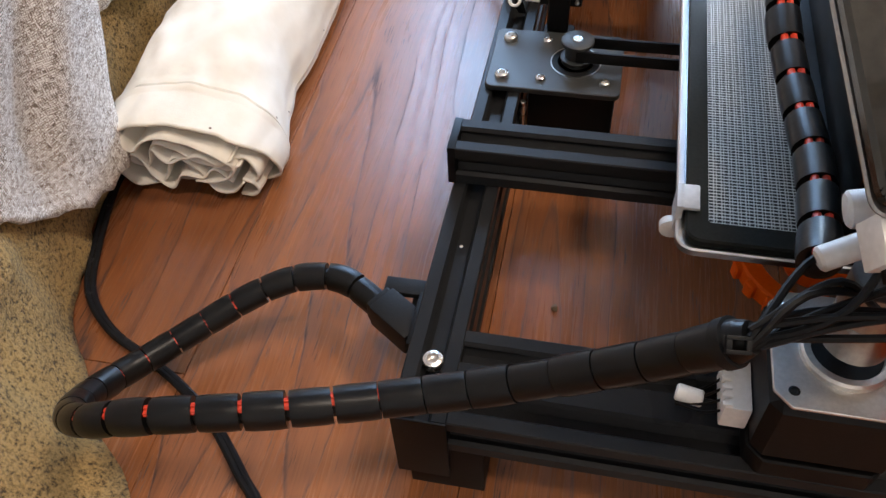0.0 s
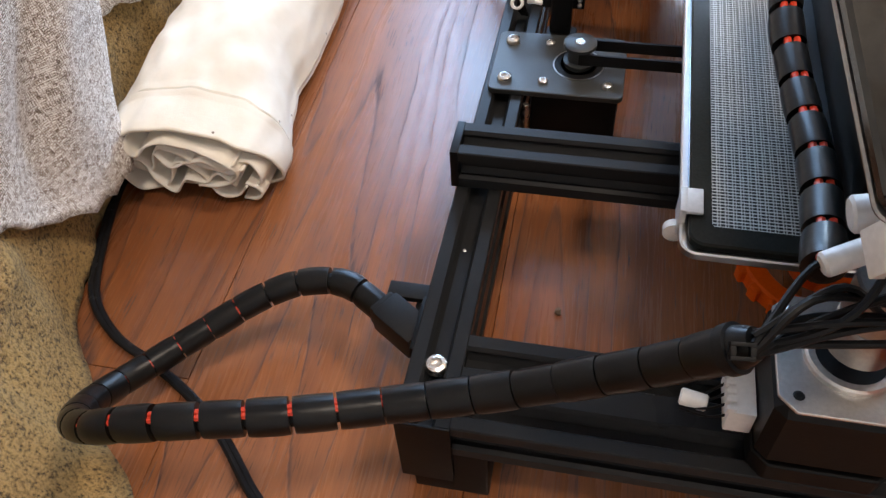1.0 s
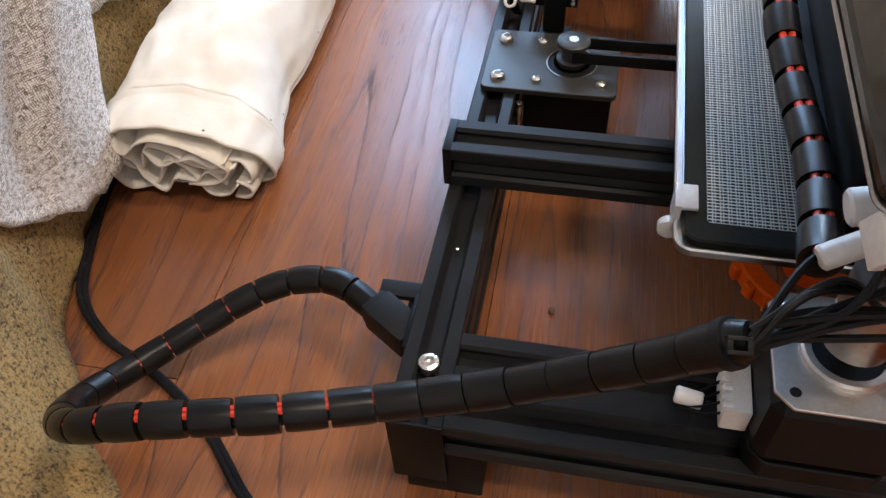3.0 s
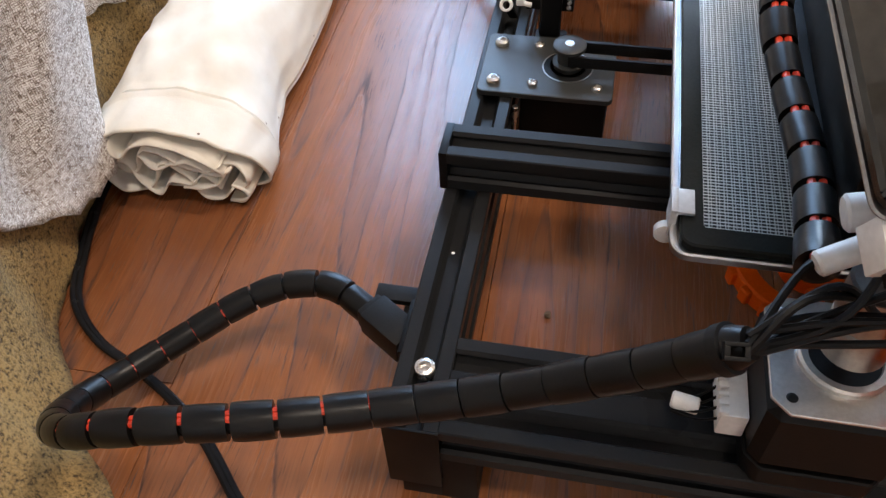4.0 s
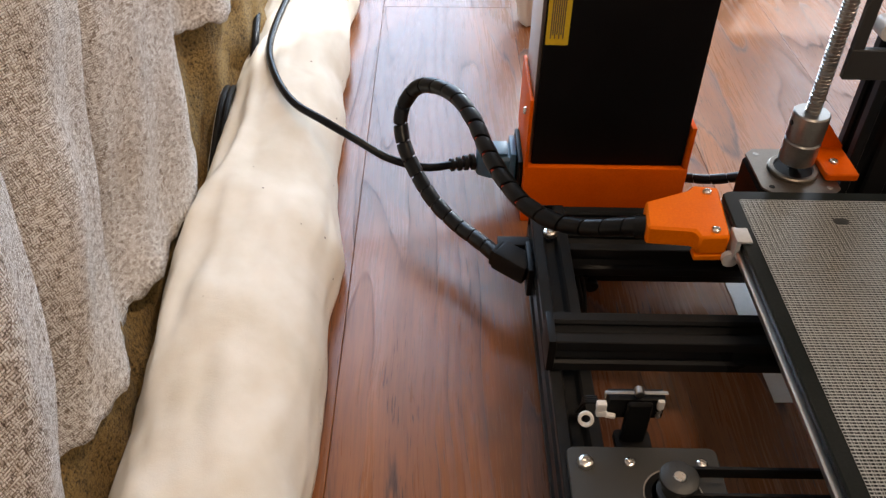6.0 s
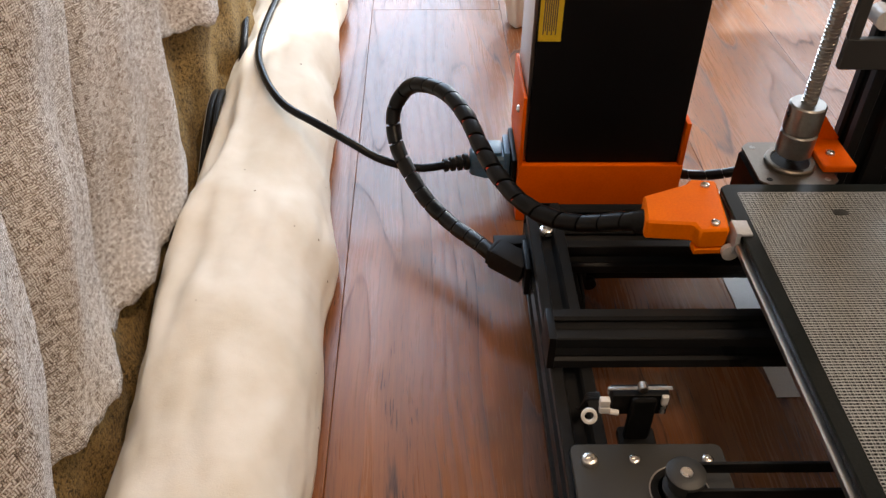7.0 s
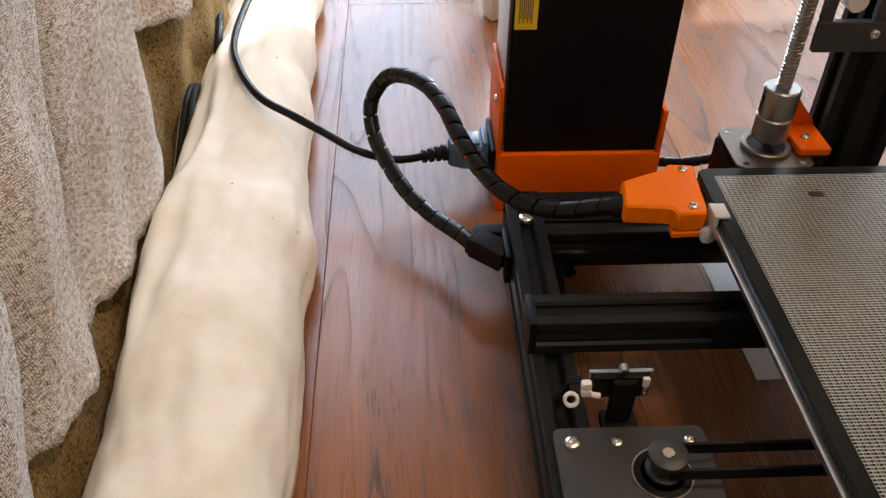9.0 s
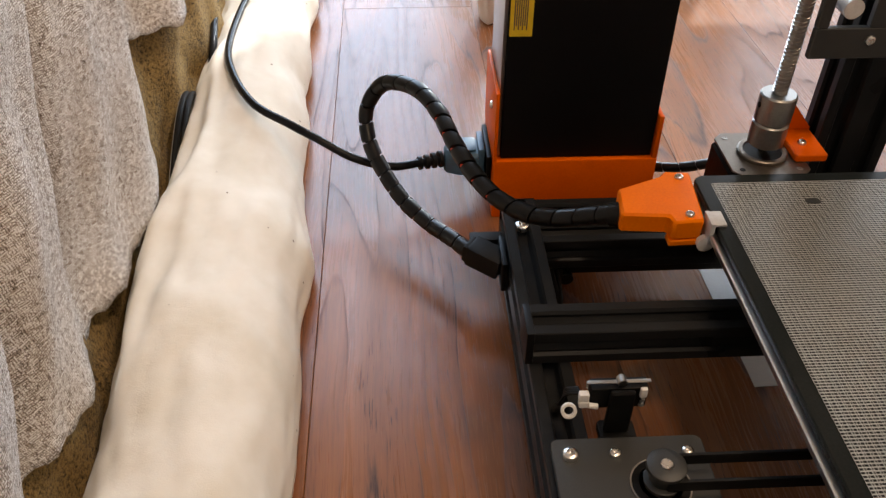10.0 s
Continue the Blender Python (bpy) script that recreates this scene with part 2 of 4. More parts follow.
M = {
    "floor": wood_floor(),
    "anod": speckled("black_anodised_aluminium", (0.012, 0.0125, 0.013), (0.0185, 0.019, 0.0195), 0.31, 0.0, 900, 18, 0.08),
    "plate": speckled("black_powder_coat", (0.019, 0.0205, 0.0195), (0.029, 0.031, 0.0295), 0.42, 0.0, 1600, 30, 0.35),
    "black": speckled("black_plastic", (0.003, 0.003, 0.003), (0.006, 0.006, 0.006), 0.45, 0.0, 900, 40, 0.12),
    "wrap": speckled("black_spiral_wrap", (0.003, 0.003, 0.003), (0.006, 0.006, 0.0055), 0.33, 0.0, 500, 60, 0.15),
    "red": speckled("red_wire", (0.45, 0.03, 0.012), (0.62, 0.06, 0.02), 0.4, 0.0, 300, 60, 0.1),
    "orange": speckled("orange_printed_plastic", (0.72, 0.095, 0.002), (0.84, 0.130, 0.003), 0.46, 0.0, 700, 40, 0.2),
    "amber": speckled("bright_orange_printed_plastic", (0.80, 0.150, 0.002), (0.92, 0.200, 0.003), 0.46, 0.0, 700, 40, 0.2),
    # far motor face: the brown reflection is mixed into the metal's colour
    "face": speckled("brown_reflection_aluminium", (0.16, 0.14, 0.12), (0.24, 0.21, 0.18), 0.42, 1.0, 800, 60, 0.2),
    "steel": speckled("bright_steel", (0.62, 0.60, 0.57), (0.80, 0.78, 0.75), 0.26, 1.0, 600, 60, 0.1),
    "alu": speckled("machined_aluminium", (0.30, 0.29, 0.275), (0.42, 0.41, 0.39), 0.33, 1.0, 800, 60, 0.2),
    # the same motor face on the near side, coloured paler as better lit
    "bright_alu": speckled("brushed_lit_aluminium", (0.50, 0.49, 0.47), (0.66, 0.65, 0.63), 0.40, 0.95, 700, 60, 0.2),
    "edge": speckled("smooth_aluminium_edge", (0.64, 0.65, 0.66), (0.74, 0.75, 0.76), 0.30, 1.0, 60, 12, 0.0, 0.04),
    "white": speckled("white_nylon", (0.66, 0.65, 0.62), (0.80, 0.79, 0.76), 0.45, 0.0, 500, 60, 0.1),
    "grey": speckled("pale_grey_plastic", (0.42, 0.43, 0.44), (0.56, 0.57, 0.58), 0.35, 0.0, 500, 60, 0.1),
    "rubber": speckled("black_rubber", (0.005, 0.005, 0.005), (0.011, 0.011, 0.011), 0.5, 0.0, 700, 60, 0.2),
    "cord": speckled("glossy_black_cord", (0.008, 0.008, 0.009), (0.014, 0.0145, 0.016), 0.24, 0.0, 500, 60, 0.1),
    "glass": speckled("black_bed_glass", (0.010, 0.012, 0.011), (0.017, 0.019, 0.018), 0.22, 0.0, 900, 20, 0.05),
    "dots": speckled("grey_bed_coating", (0.36, 0.37, 0.35), (0.48, 0.495, 0.475), 0.36, 0.2, 900, 30, 0.2),
    "psu": speckled("black_sheet_steel", (0.002, 0.002, 0.0023), (0.004, 0.004, 0.0047), 0.55, 0.0, 1200, 20, 0.2),
    "yellow": speckled("yellow_label", (0.70, 0.45, 0.02), (0.82, 0.56, 0.03), 0.5, 0.0, 500, 60, 0.05),
    "paper": speckled("white_paper", (0.74, 0.74, 0.73), (0.82, 0.82, 0.81), 0.8, 0.0, 900, 30, 0.1),
    "marble": None,
    "cloth": linen(),
    "weave": woven("grey_beige_tweed", (0.085, 0.055, 0.036), (0.45, 0.375, 0.31), (0.97, 0.95, 0.93), 0.00105),
    "plush": plush("brown_plush", (0.050, 0.030, 0.009), (0.36, 0.235, 0.082)),
    "wall": speckled("wall_paint", (0.62, 0.58, 0.52), (0.70, 0.66, 0.60), 0.8, 0.0, 300, 4, 0.1),
    "ceil": speckled("ceiling_paint", (0.74, 0.73, 0.70), (0.80, 0.79, 0.76), 0.85, 0.0, 300, 4, 0.1),
    # black panel, its colour lifted to olive grey for the ceiling's reflection
    "gloss": speckled("ceiling_sheen_black_panel", (0.022, 0.021, 0.018), (0.034, 0.033, 0.028), 0.12, 0.0, 300, 30, 0.03, 0.05),
    "clear": speckled("clear_plastic", (0.55, 0.54, 0.52), (0.70, 0.69, 0.67), 0.2, 0.0, 500, 60, 0.1),
    # mains plug: the daylight it reflects is put into its base colour as blue
    "blue": speckled("blue_reflection_plastic", (0.035, 0.095, 0.16), (0.065, 0.165, 0.26), 0.36, 0.0, 500, 60, 0.1),
    "couch": speckled("brown_upholstery", (0.10, 0.07, 0.045), (0.17, 0.12, 0.08), 0.9, 0.0, 500, 20, 0.4),
}


def salmon_print():
    m = Mat("salmon_printed_plastic", rough=0.38)
    v = m.coords()
    a = m.noise(v, 120, 4, 0.6)
    m.colour(m.ramp(a, [(0.35, (0.20, 0.05, 0.035)), (0.48, (0.42, 0.14, 0.10)), (0.65, (0.58, 0.24, 0.17))]))
    m.bump(a, 0.8, 0.004)
    return m.m


M["marble"] = salmon_print()

# ---------------------------------------------------------------- builders (centimetres, world axes)
CM = 0.01


def thing(name, at, label, category, group="", kind=""):
    """An Empty at the base of a thing; at is in centimetres."""
    ob = new(name)
    ob.empty_display_size = 0.01
    ob.location = Vector(at) * CM
    return tagged(ob, label, category, group, kind)


def world_place(ob):
    p = Vector(ob.location)
    while ob.parent:
        ob = ob.parent
        p = p + Vector(ob.location)
    return p


def part(name, bm, material, parent=None, label="", smooth=True):
    """Links a bmesh, in world centimetres, as one mesh object under parent."""
    origin = world_place(parent) if parent else Vector((0, 0, 0))
    bmesh.ops.recalc_face_normals(bm, faces=bm.faces)
    for v in bm.verts:
        v.co = v.co * CM - origin
    for f in bm.faces:
        f.smooth = smooth
    if smooth:
        for e in bm.edges:
            if len(e.link_faces) == 2 and e.calc_face_angle(0) > 0.6:
                e.smooth = False
    me = bpy.data.meshes.new(name)
    bm.to_mesh(me)
    bm.free()
    me.materials.append(M[material] if isinstance(material, str) else material)
    ob = new(name, me)
    if parent:
        ob.parent = parent
    if label:
        ob["label"] = label
    return ob


def box(x0, x1, y0, y1, z0, z1, bevel=0.04, seg=2):
    bm = bmesh.new()
    bmesh.ops.create_cube(bm, size=1)
    for v in bm.verts:
        v.co = Vector(((x0 + x1) / 2 + v.co.x * (x1 - x0), (y0 + y1) / 2 + v.co.y * (y1 - y0), (z0 + z1) / 2 + v.co.z * (z1 - z0)))
    if bevel:
        bmesh.ops.bevel(bm, geom=bm.edges[:], offset=bevel, segments=seg, affect="EDGES", profile=0.6)
    return bm


def join(*bms):
    """Several bmeshes as one."""
    out = bmesh.new()
    for b in bms:
        me = bpy.data.meshes.new("tmp")
        b.to_mesh(me)
        b.free()
        out.from_mesh(me)
        bpy.data.meshes.remove(me)
    return out


def turn_bm(bm, m):
    bmesh.ops.transform(bm, matrix=m, verts=bm.verts)
    return bm


def frame_to(p0, p1):
    """A pose at p0 whose z axis points to p1."""
    d = Vector(p1) - Vector(p0)
    return Matrix.Translation(Vector(p0)) @ d.to_track_quat("Z", "Y").to_matrix().to_4x4()


def lathe(profile, p0, p1, seg=32):
    """Revolves (radius, height) rows round the axis that runs from p0 towards p1."""
    bm = bmesh.new()
    rings = []
    for r, z in profile:
        rings.append([bm.verts.new((max(r, 1e-4) * math.cos(a), max(r, 1e-4) * math.sin(a), z)) for a in [6.28319 * k / seg for k in range(seg)]])
    for a, b in zip(rings, rings[1:]):
        for k in range(seg):
            bm.faces.new((a[k], a[(k + 1) % seg], b[(k + 1) % seg], b[k]))
    if profile[0][0] > 0 and profile[0] != profile[-1]:
        bm.faces.new(rings[0][::-1])
    if profile[-1][0] > 0 and profile[0] != profile[-1]:
        bm.faces.new(rings[-1])
    return turn_bm(bm, frame_to(p0, p1))


def rod(p0, p1, r, seg=20, bevel=0.03):
    h = (Vector(p1) - Vector(p0)).length
    b = min(bevel, r * 0.4, h * 0.3)
    return lathe([(r - b, 0), (r, b), (r, h - b), (r - b, h)], p0, p1, seg)


def slab(outline, z0, z1, bevel=0.03):
    """An outline of (x, y) corners as a plate between two heights."""
    bm = bmesh.new()
    low = [bm.verts.new((x, y, z0)) for x, y in outline]
    f = bm.faces.new(low)
    out = bmesh.ops.extrude_face_region(bm, geom=[f])
    for v in [g for g in out["geom"] if isinstance(g, bmesh.types.BMVert)]:
        v.co.z = z1
    if bevel:
        bmesh.ops.bevel(bm, geom=bm.edges[:], offset=bevel, segments=1, affect="EDGES")
    return bm


def rounded(x0, x1, y0, y1, r, n=5):
    pts = []
    for cx, cy, a0 in ((x1 - r, y1 - r, 0), (x0 + r, y1 - r, 90), (x0 + r, y0 + r, 180), (x1 - r, y0 + r, 270)):
        for k in range(n + 1):
            a = radians(a0 + 90 * k / n)
            pts.append((cx + r * math.cos(a), cy + r * math.sin(a)))
    return pts


def spline(points, n):
    """n evenly spaced places along a smooth line through the points."""
    P = [Vector(p) for p in points]
    P = [P[0] * 2 - P[1]] + P + [P[-1] * 2 - P[-2]]
    dense = []
    for i in range(1, len(P) - 2):
        for k in range(24):
            t = k / 24
            a, b, c, d = P[i - 1], P[i], P[i + 1], P[i + 2]
            dense.append(0.5 * (2 * b + (c - a) * t + (2 * a - 5 * b + 4 * c - d) * t * t + (3 * b - a - 3 * c + d) * t ** 3))
    dense.append(P[-2])
    run = [0.0]
    for a, b in zip(dense, dense[1:]):
        run.append(run[-1] + (b - a).length)
    out, j = [], 0
    for k in range(n):
        s = run[-1] * k / (n - 1)
        while j < len(run) - 2 and run[j + 1] < s:
            j += 1
        u = (s - run[j]) / max(run[j + 1] - run[j], 1e-9)
        out.append(dense[j].lerp(dense[j + 1], min(u, 1)))
    return out, run[-1]


def sweep(places, radii, seg=14, caps=True, flat=1.0):
    """A tube through the places; radii one or many."""
    bm = bmesh.new()
    if not isinstance(radii, (list, tuple)):
        radii = [radii] * len(places)
    up = Vector((0.13, 0.21, 0.97))
    rings = []
    for i, p in enumerate(places):
        d = (places[min(i + 1, len(places) - 1)] - places[max(i - 1, 0)]).normalized()
        side = d.cross(up).normalized()
        up = side.cross(d).normalized()
        rings.append([bm.verts.new(p + radii[i] * (math.cos(a) * side + flat * math.sin(a) * up)) for a in [6.28319 * k / seg for k in range(seg)]])
    for a, b in zip(rings, rings[1:]):
        for k in range(seg):
            bm.faces.new((a[k], a[(k + 1) % seg], b[(k + 1) % seg], b[k]))
    if caps:
        bm.faces.new(rings[0][::-1])
        bm.faces.new(rings[-1])
    return bm


def slot_profile(nx, ny):
    """The outline of slotted extrusion, nx by ny modules of 2 cm, centred."""
    w, h = nx * 1.0, ny * 1.0
    notch = [(-0.47, 0), (-0.36, 0.16), (-0.50, 0.20), (-0.50, 0.40), (-0.26, 0.62), (0.26, 0.62), (0.50, 0.40), (0.50, 0.20), (0.36, 0.16), (0.47, 0)]
    pts = []
    for (ox, oy), (dx, dy), n in (((-w, h), (1, 0), nx), ((w, h), (0, -1), ny), ((w, -h), (-1, 0), nx), ((-w, -h), (0, 1), ny)):
        ix, iy = dy, -dx
        pts.append((ox + dx * 0.05, oy + dy * 0.05))
        for k in range(n):
            for u, v in notch:
                s = 1.0 + 2.0 * k + u
                pts.append((ox + dx * s + ix * v, oy + dy * s + iy * v))
        e = n * 2.0 - 0.05
        pts.append((ox + dx * e, oy + dy * e))
    return pts


def extrusion(axis, a, b, cu, cv, nu, nv):
    """Slotted extrusion along an axis from a to b; cu, cv: the centre across it, nu, nv: modules."""
    bm = bmesh.new()
    prof = slot_profile(nu, nv)
    ends = []
    for s in (a, b):
        row = []
        for u, v in prof:
            co = {"x": (s, cu + u, cv + v), "y": (cu + u, s, cv + v), "z": (cu + u, cv + v, s)}[axis]
            row.append(bm.verts.new(co))
        ends.append(row)
    n = len(prof)
    for k in range(n):
        bm.faces.new((ends[0][k], ends[0][(k + 1) % n], ends[1][(k + 1) % n], ends[1][k]))
    bm.faces.new(ends[0][::-1])
    bm.faces.new(ends[1])
    return bm


def screw(parent, at, r=0.40, up=(0, 0, 1), name="screw"):
    """A button-head screw with a hex socket."""
    p = Vector(at)
    u = Vector(up)
    prof = [(r, 0), (r, r * 0.25), (r * 0.86, r * 0.55), (r * 0.55, r * 0.72), (r * 0.50, r * 0.72), (r * 0.44, r * 0.22), (0.0, r * 0.2)]
    return part(name, lathe(prof, p, p + u, 18), "steel", parent, "bright steel button-head screw")

# ---------------------------------------------------------------- setting


def structure(name, bm, material, label, smooth=False):
    return tagged(part(name, bm, material, None, "", smooth), label, name.split("_")[0], "", "structure")


floor = structure("floor", box(-170, 190, -130, 150, -3.0, -1.25, 0), "floor", "dark reddish-brown wood plank floor with long grain")
floor.rotation_euler[2] = radians(0.66)
# plain painted walls, with the window opening in the far one
structure("wall_west", box(-182, -170, -142, 162, -3, 235, 0), "wall", "plain painted wall beside the couch")
structure("wall_east", box(190, 202, -142, 162, -3, 235, 0), "wall", "plain painted wall")
structure("wall_south", box(-170, 190, -142, -130, -3, 235, 0), "wall", "plain painted wall")
WINDOWS = ((-58, 4, 6, 126), (8, 34, 6, 132), (60, 140, 30, 102))
structure("wall_north", join(box(-170, -58, 150, 162, -3, 235, 0), box(4, 8, 150, 162, -3, 235, 0), box(34, 60, 150, 162, -3, 235, 0), box(140, 190, 150, 162, -3, 235, 0),
                             *[box(a, b, 150, 162, -3, c, 0) for a, b, c, d in WINDOWS], *[box(a, b, 150, 162, d, 235, 0) for a, b, c, d in WINDOWS]), "wall", "plain painted wall with three window openings")
structure("ceiling", box(-182, 202, -142, 162, 235, 245, 0), "ceil", "plain white ceiling")
for k, (wa, wb, wc, wd) in enumerate(WINDOWS):
    win = tagged(thing(f"window_{k + 1}", ((wa + wb) / 2, 156, wc), "white framed window with bright daylight behind it", "window"), kind="structure")
    part("window_frame", join(box(wa, wa + 1, 154, 160, wc, wd, 0.2), box(wb - 1, wb, 154, 160, wc, wd, 0.2), box(wa + 1, wb - 1, 154, 160, wc, wc + 1, 0.2), box(wa + 1, wb - 1, 154, 160, wd - 1, wd, 0.2)), "white", win)
# two round ceiling lamps
for lx, ly in ((30, -50), (95, 40)):
    lamp = thing("ceiling_lamp", (lx, ly, 235), "round white ceiling lamp with a warm diffuser", "lamp", "ceiling lamps")
    part("base", lathe([(0.1, 0), (14, 0), (14, 2.0), (0.1, 2.0)], (lx, ly, 235), (lx, ly, 230), 40), "white", lamp)

# ---------------------------------------------------------------- printer frame
H = 5.1        # top of the base frame
YC = 19.1      # middle of the machine

printer = thing("printer_frame", (1, YC, 0), "black slotted aluminium printer base frame on the wooden floor", "printer frame")
rear = part("rear_beam", extrusion("y", -1.15, 39.35, 1.0, H - 2.0, 1, 2), "anod", printer)
part("side_beam", extrusion("x", 2.0, 46, 0.85, H - 1.0, 2, 1), "anod", printer)
part("side_beam", extrusion("x", 2.0, 46, 2 * YC - 0.85, H - 1.0, 2, 1), "anod", printer)
part("front_beam", extrusion("y", -1.15, 39.35, 47.0, H - 2.0, 1, 2), "anod", printer)
for yy in (11.4, 27.3):
    rail = part("rail", extrusion("x", 0.14, 46.5, yy, H + 1.0 + 0.02, 1, 1), "anod", printer)
    part("end_cap", join(box(-0.22, 0.14, yy - 1.01, yy + 1.01, H + 0.03, H + 2.04, 0.04)), "black", rail)
for yy, sg in ((-1.1, 1), (39.3, -1)):
    ya, yb = min(yy, yy + sg * 4.0), max(yy, yy + sg * 4.0)
    part("foot", join(box(0.42, 1.99, ya, yb, 0.0, H - 4.03, 0.06), box(1.9, 3.3, ya, yb, 0.0, H - 2.05, 0.08)), "black", printer)
    part("foot", box(43.5, 45.9, ya, yb, 0.0, H - 2.05, 0.1), "black", printer)
part("beam_cap", box(0.0, 2.0, -1.26, -1.16, H - 3.98, H - 0.01, 0.03), "black", printer)
part("beam_cap", box(0.0, 2.0, 39.36, 39.46, H - 3.98, H - 0.01, 0.03), "black", printer)
screw(printer, (1.0, 1.4, H - 0.28), 0.44)
screw(printer, (1.0, 37.0, H - 0.28), 0.44)
screw(printer, (0.95, 7.2, H - 0.45), 0.1)

# ---------------------------------------------------------------- belt drive plate
drive = thing("belt_drive", (3.8, 19.35, H), "black motor plate with steel screws, toothed pulley and belt", "motor")
part("motor_plate", slab(rounded(0.25, 6.75, 16.95, 21.75, 0.35), H + 0.01, H + 0.31, 0.04), "plate", drive)
part("motor_body", join(box(2.35, 6.55, 17.25, 21.45, H - 3.4, H - 0.02, 0.25), box(2.5, 6.4, 17.4, 21.3, H - 4.4, H - 3.4, 0.2)), "black", drive)
for sx, sy, sr in ((1.0, 17.78, 0.36), (1.0, 20.88, 0.36), (2.88, 17.78, 0.26), (2.88, 20.88, 0.26), (5.97, 17.78, 0.26), (5.97, 20.88, 0.26)):
    screw(drive, (sx, sy, H + 0.31), sr)
px, py = 4.45, 19.35
part("plate_opening", lathe([(1.15, 0), (1.18, 0.03), (0.9, 0.05), (0.85, 0.0)], (px, py, H + 0.31), (px, py, H + 2), 36), "black", drive)
pulley = part("pulley", lathe([(0.3, 0), (0.72, 0.02), (0.74, 0.28), (0.56, 0.34), (0.56, 1.06), (0.80, 1.10), (0.80, 1.26), (0.74, 1.30), (0.26, 1.30), (0.24, 1.2), (0, 1.2)], (px, py, H + 0.36), (px, py, H + 3), 40), "plate", drive)
part("pulley_collar", lathe([(0.45, 0.2), (0.76, 0.2), (0.78, 0.30), (0.6, 0.36)], (px, py, H + 0.36), (px, py, H + 3), 32), "plate", pulley)
part("opening_edge", lathe([(1.19, 0), (1.25, 0.0), (1.25, 0.025), (1.19, 0.025), (1.19, 0)], (px, py, H + 0.31), (px, py, H + 2), 44), "alu", drive, "bare metal edge of the opening")
part("shaft", rod((px, py, H + 0.2), (px, py, H + 1.72), 0.25, 18), "steel", drive, "bright steel motor shaft")
for yy in (py - 0.62, py + 0.62):
    part("belt", box(px, 44.5, yy - 0.07, yy + 0.07, H + 0.80, H + 1.40, 0.02), "rubber", drive)

part("spacer", rod((2.2, 16.75, H - 2.6), (2.2, 16.75, H - 0.3), 0.16, 12), "steel", drive, "bright steel spacer")
# limit switch on its bracket
switch = thing("limit_switch", (3.2, 22.6, H), "small black limit switch with a metal lever on a black bracket", "switch")
part("bracket", join(box(2.68, 3.78, 22.15, 22.45, H + 0.02, H + 2.62, 0.2, 3), slab(rounded(2.5, 4.1, 21.4, 22.9, 0.2), H - 0.3, H + 0.04, 0.03)), "black", switch)
HS = H + 0.24
part("switch_body", box(1.95, 4.35, 22.47, 23.1, HS + 1.15, HS + 2.35, 0.05), "black", switch)
part("lever", join(box(1.75, 4.45, 22.62, 22.80, HS + 2.52, HS + 2.56, 0.01), box(1.75, 1.81, 22.62, 22.80, HS + 2.25, HS + 2.55, 0.01)), "alu", switch)
part("lever_roller", rod((3.2, 22.5, HS + 2.62), (3.2, 22.9, HS + 2.62), 0.2, 18), "alu", switch)
contact = part("white_contact", box(3.98, 4.28, 22.3, 22.5, HS + 1.9, HS + 2.4, 0.06), "white", switch)
for zz in (1.42, 1.72):
    part("solder_tag", lathe([(0.0, 0), (0.13, 0.02), (0.10, 0.14), (0.0, 0.18)], (4.12, 22.44, HS + zz), (4.12, 21.9, HS + zz), 12), "steel", switch)
part("connector", join(box(1.42, 1.86, 22.3, 22.62, HS + 1.78, HS + 2.18, 0.08), box(1.45, 1.9, 22.28, 22.6, HS + 1.38, HS + 1.74, 0.08), rod((1.85, 22.3, HS + 1.56), (2.25, 22.25, HS + 1.52), 0.13, 12)), "white", switch, "white wire connector")
part("grommet", lathe([(0.20, 0), (0.32, 0.0), (0.34, 0.06), (0.34, 0.24), (0.30, 0.28), (0.22, 0.28), (0.20, 0.24), (0.20, 0)], (1.0, 22.2, HS + 1.45), (0.86, 21.15, HS + 2.18), 24), "white", switch, "white ring grommet")
for k in range(4):
    pts, _ = spline([(1.5, 22.6 + 0.1 * k, HS + 2.0), (1.0, 22.9 + 0.08 * k, HS + 1.6), (0.9 + 0.12 * k, 23.4, H + 0.6), (1.0 + 0.1 * k, 24.2, H - 0.3)], 14)
    part("wire", sweep(pts, 0.07, 6), "rubber", switch)

# ---------------------------------------------------------------- heated bed
BX, BY0, BY1, BZ = 9.1, 4.25, 34.45, 10.0
bed = thing("heated_bed", (BX + 15, YC, H + 2), "black glass print bed with grey dotted coating on an aluminium plate", "print bed")
part("glass", slab(rounded(BX, BX + 31, BY0, BY1, 0.55), BZ - 0.42, BZ, 0.07), "glass", bed)
part("aluminium_plate", slab(rounded(BX - 0.24, BX + 31.1, BY0 - 0.05, BY1 + 0.05, 0.6), BZ - 0.80, BZ - 0.43, 0.06), "edge", bed, "aluminium plate with a smooth bright edge")
part("foam", box(BX + 1.2, BX + 30, BY0 + 1.2, BY1 - 1.2, BZ - 1.5, BZ - 0.81, 0.1), "black", bed)
part("carriage", join(box(BX + 7, BX + 25, 8.0, 10.6, H + 2.4, H + 2.8, 0.05), box(BX + 7, BX + 25, 28.0, 30.8, H + 2.4, H + 2.8, 0.05), box(BX + 13, BX + 18, 8.0, 30.8, H + 2.41, H + 2.79, 0.05)), "plate", bed)
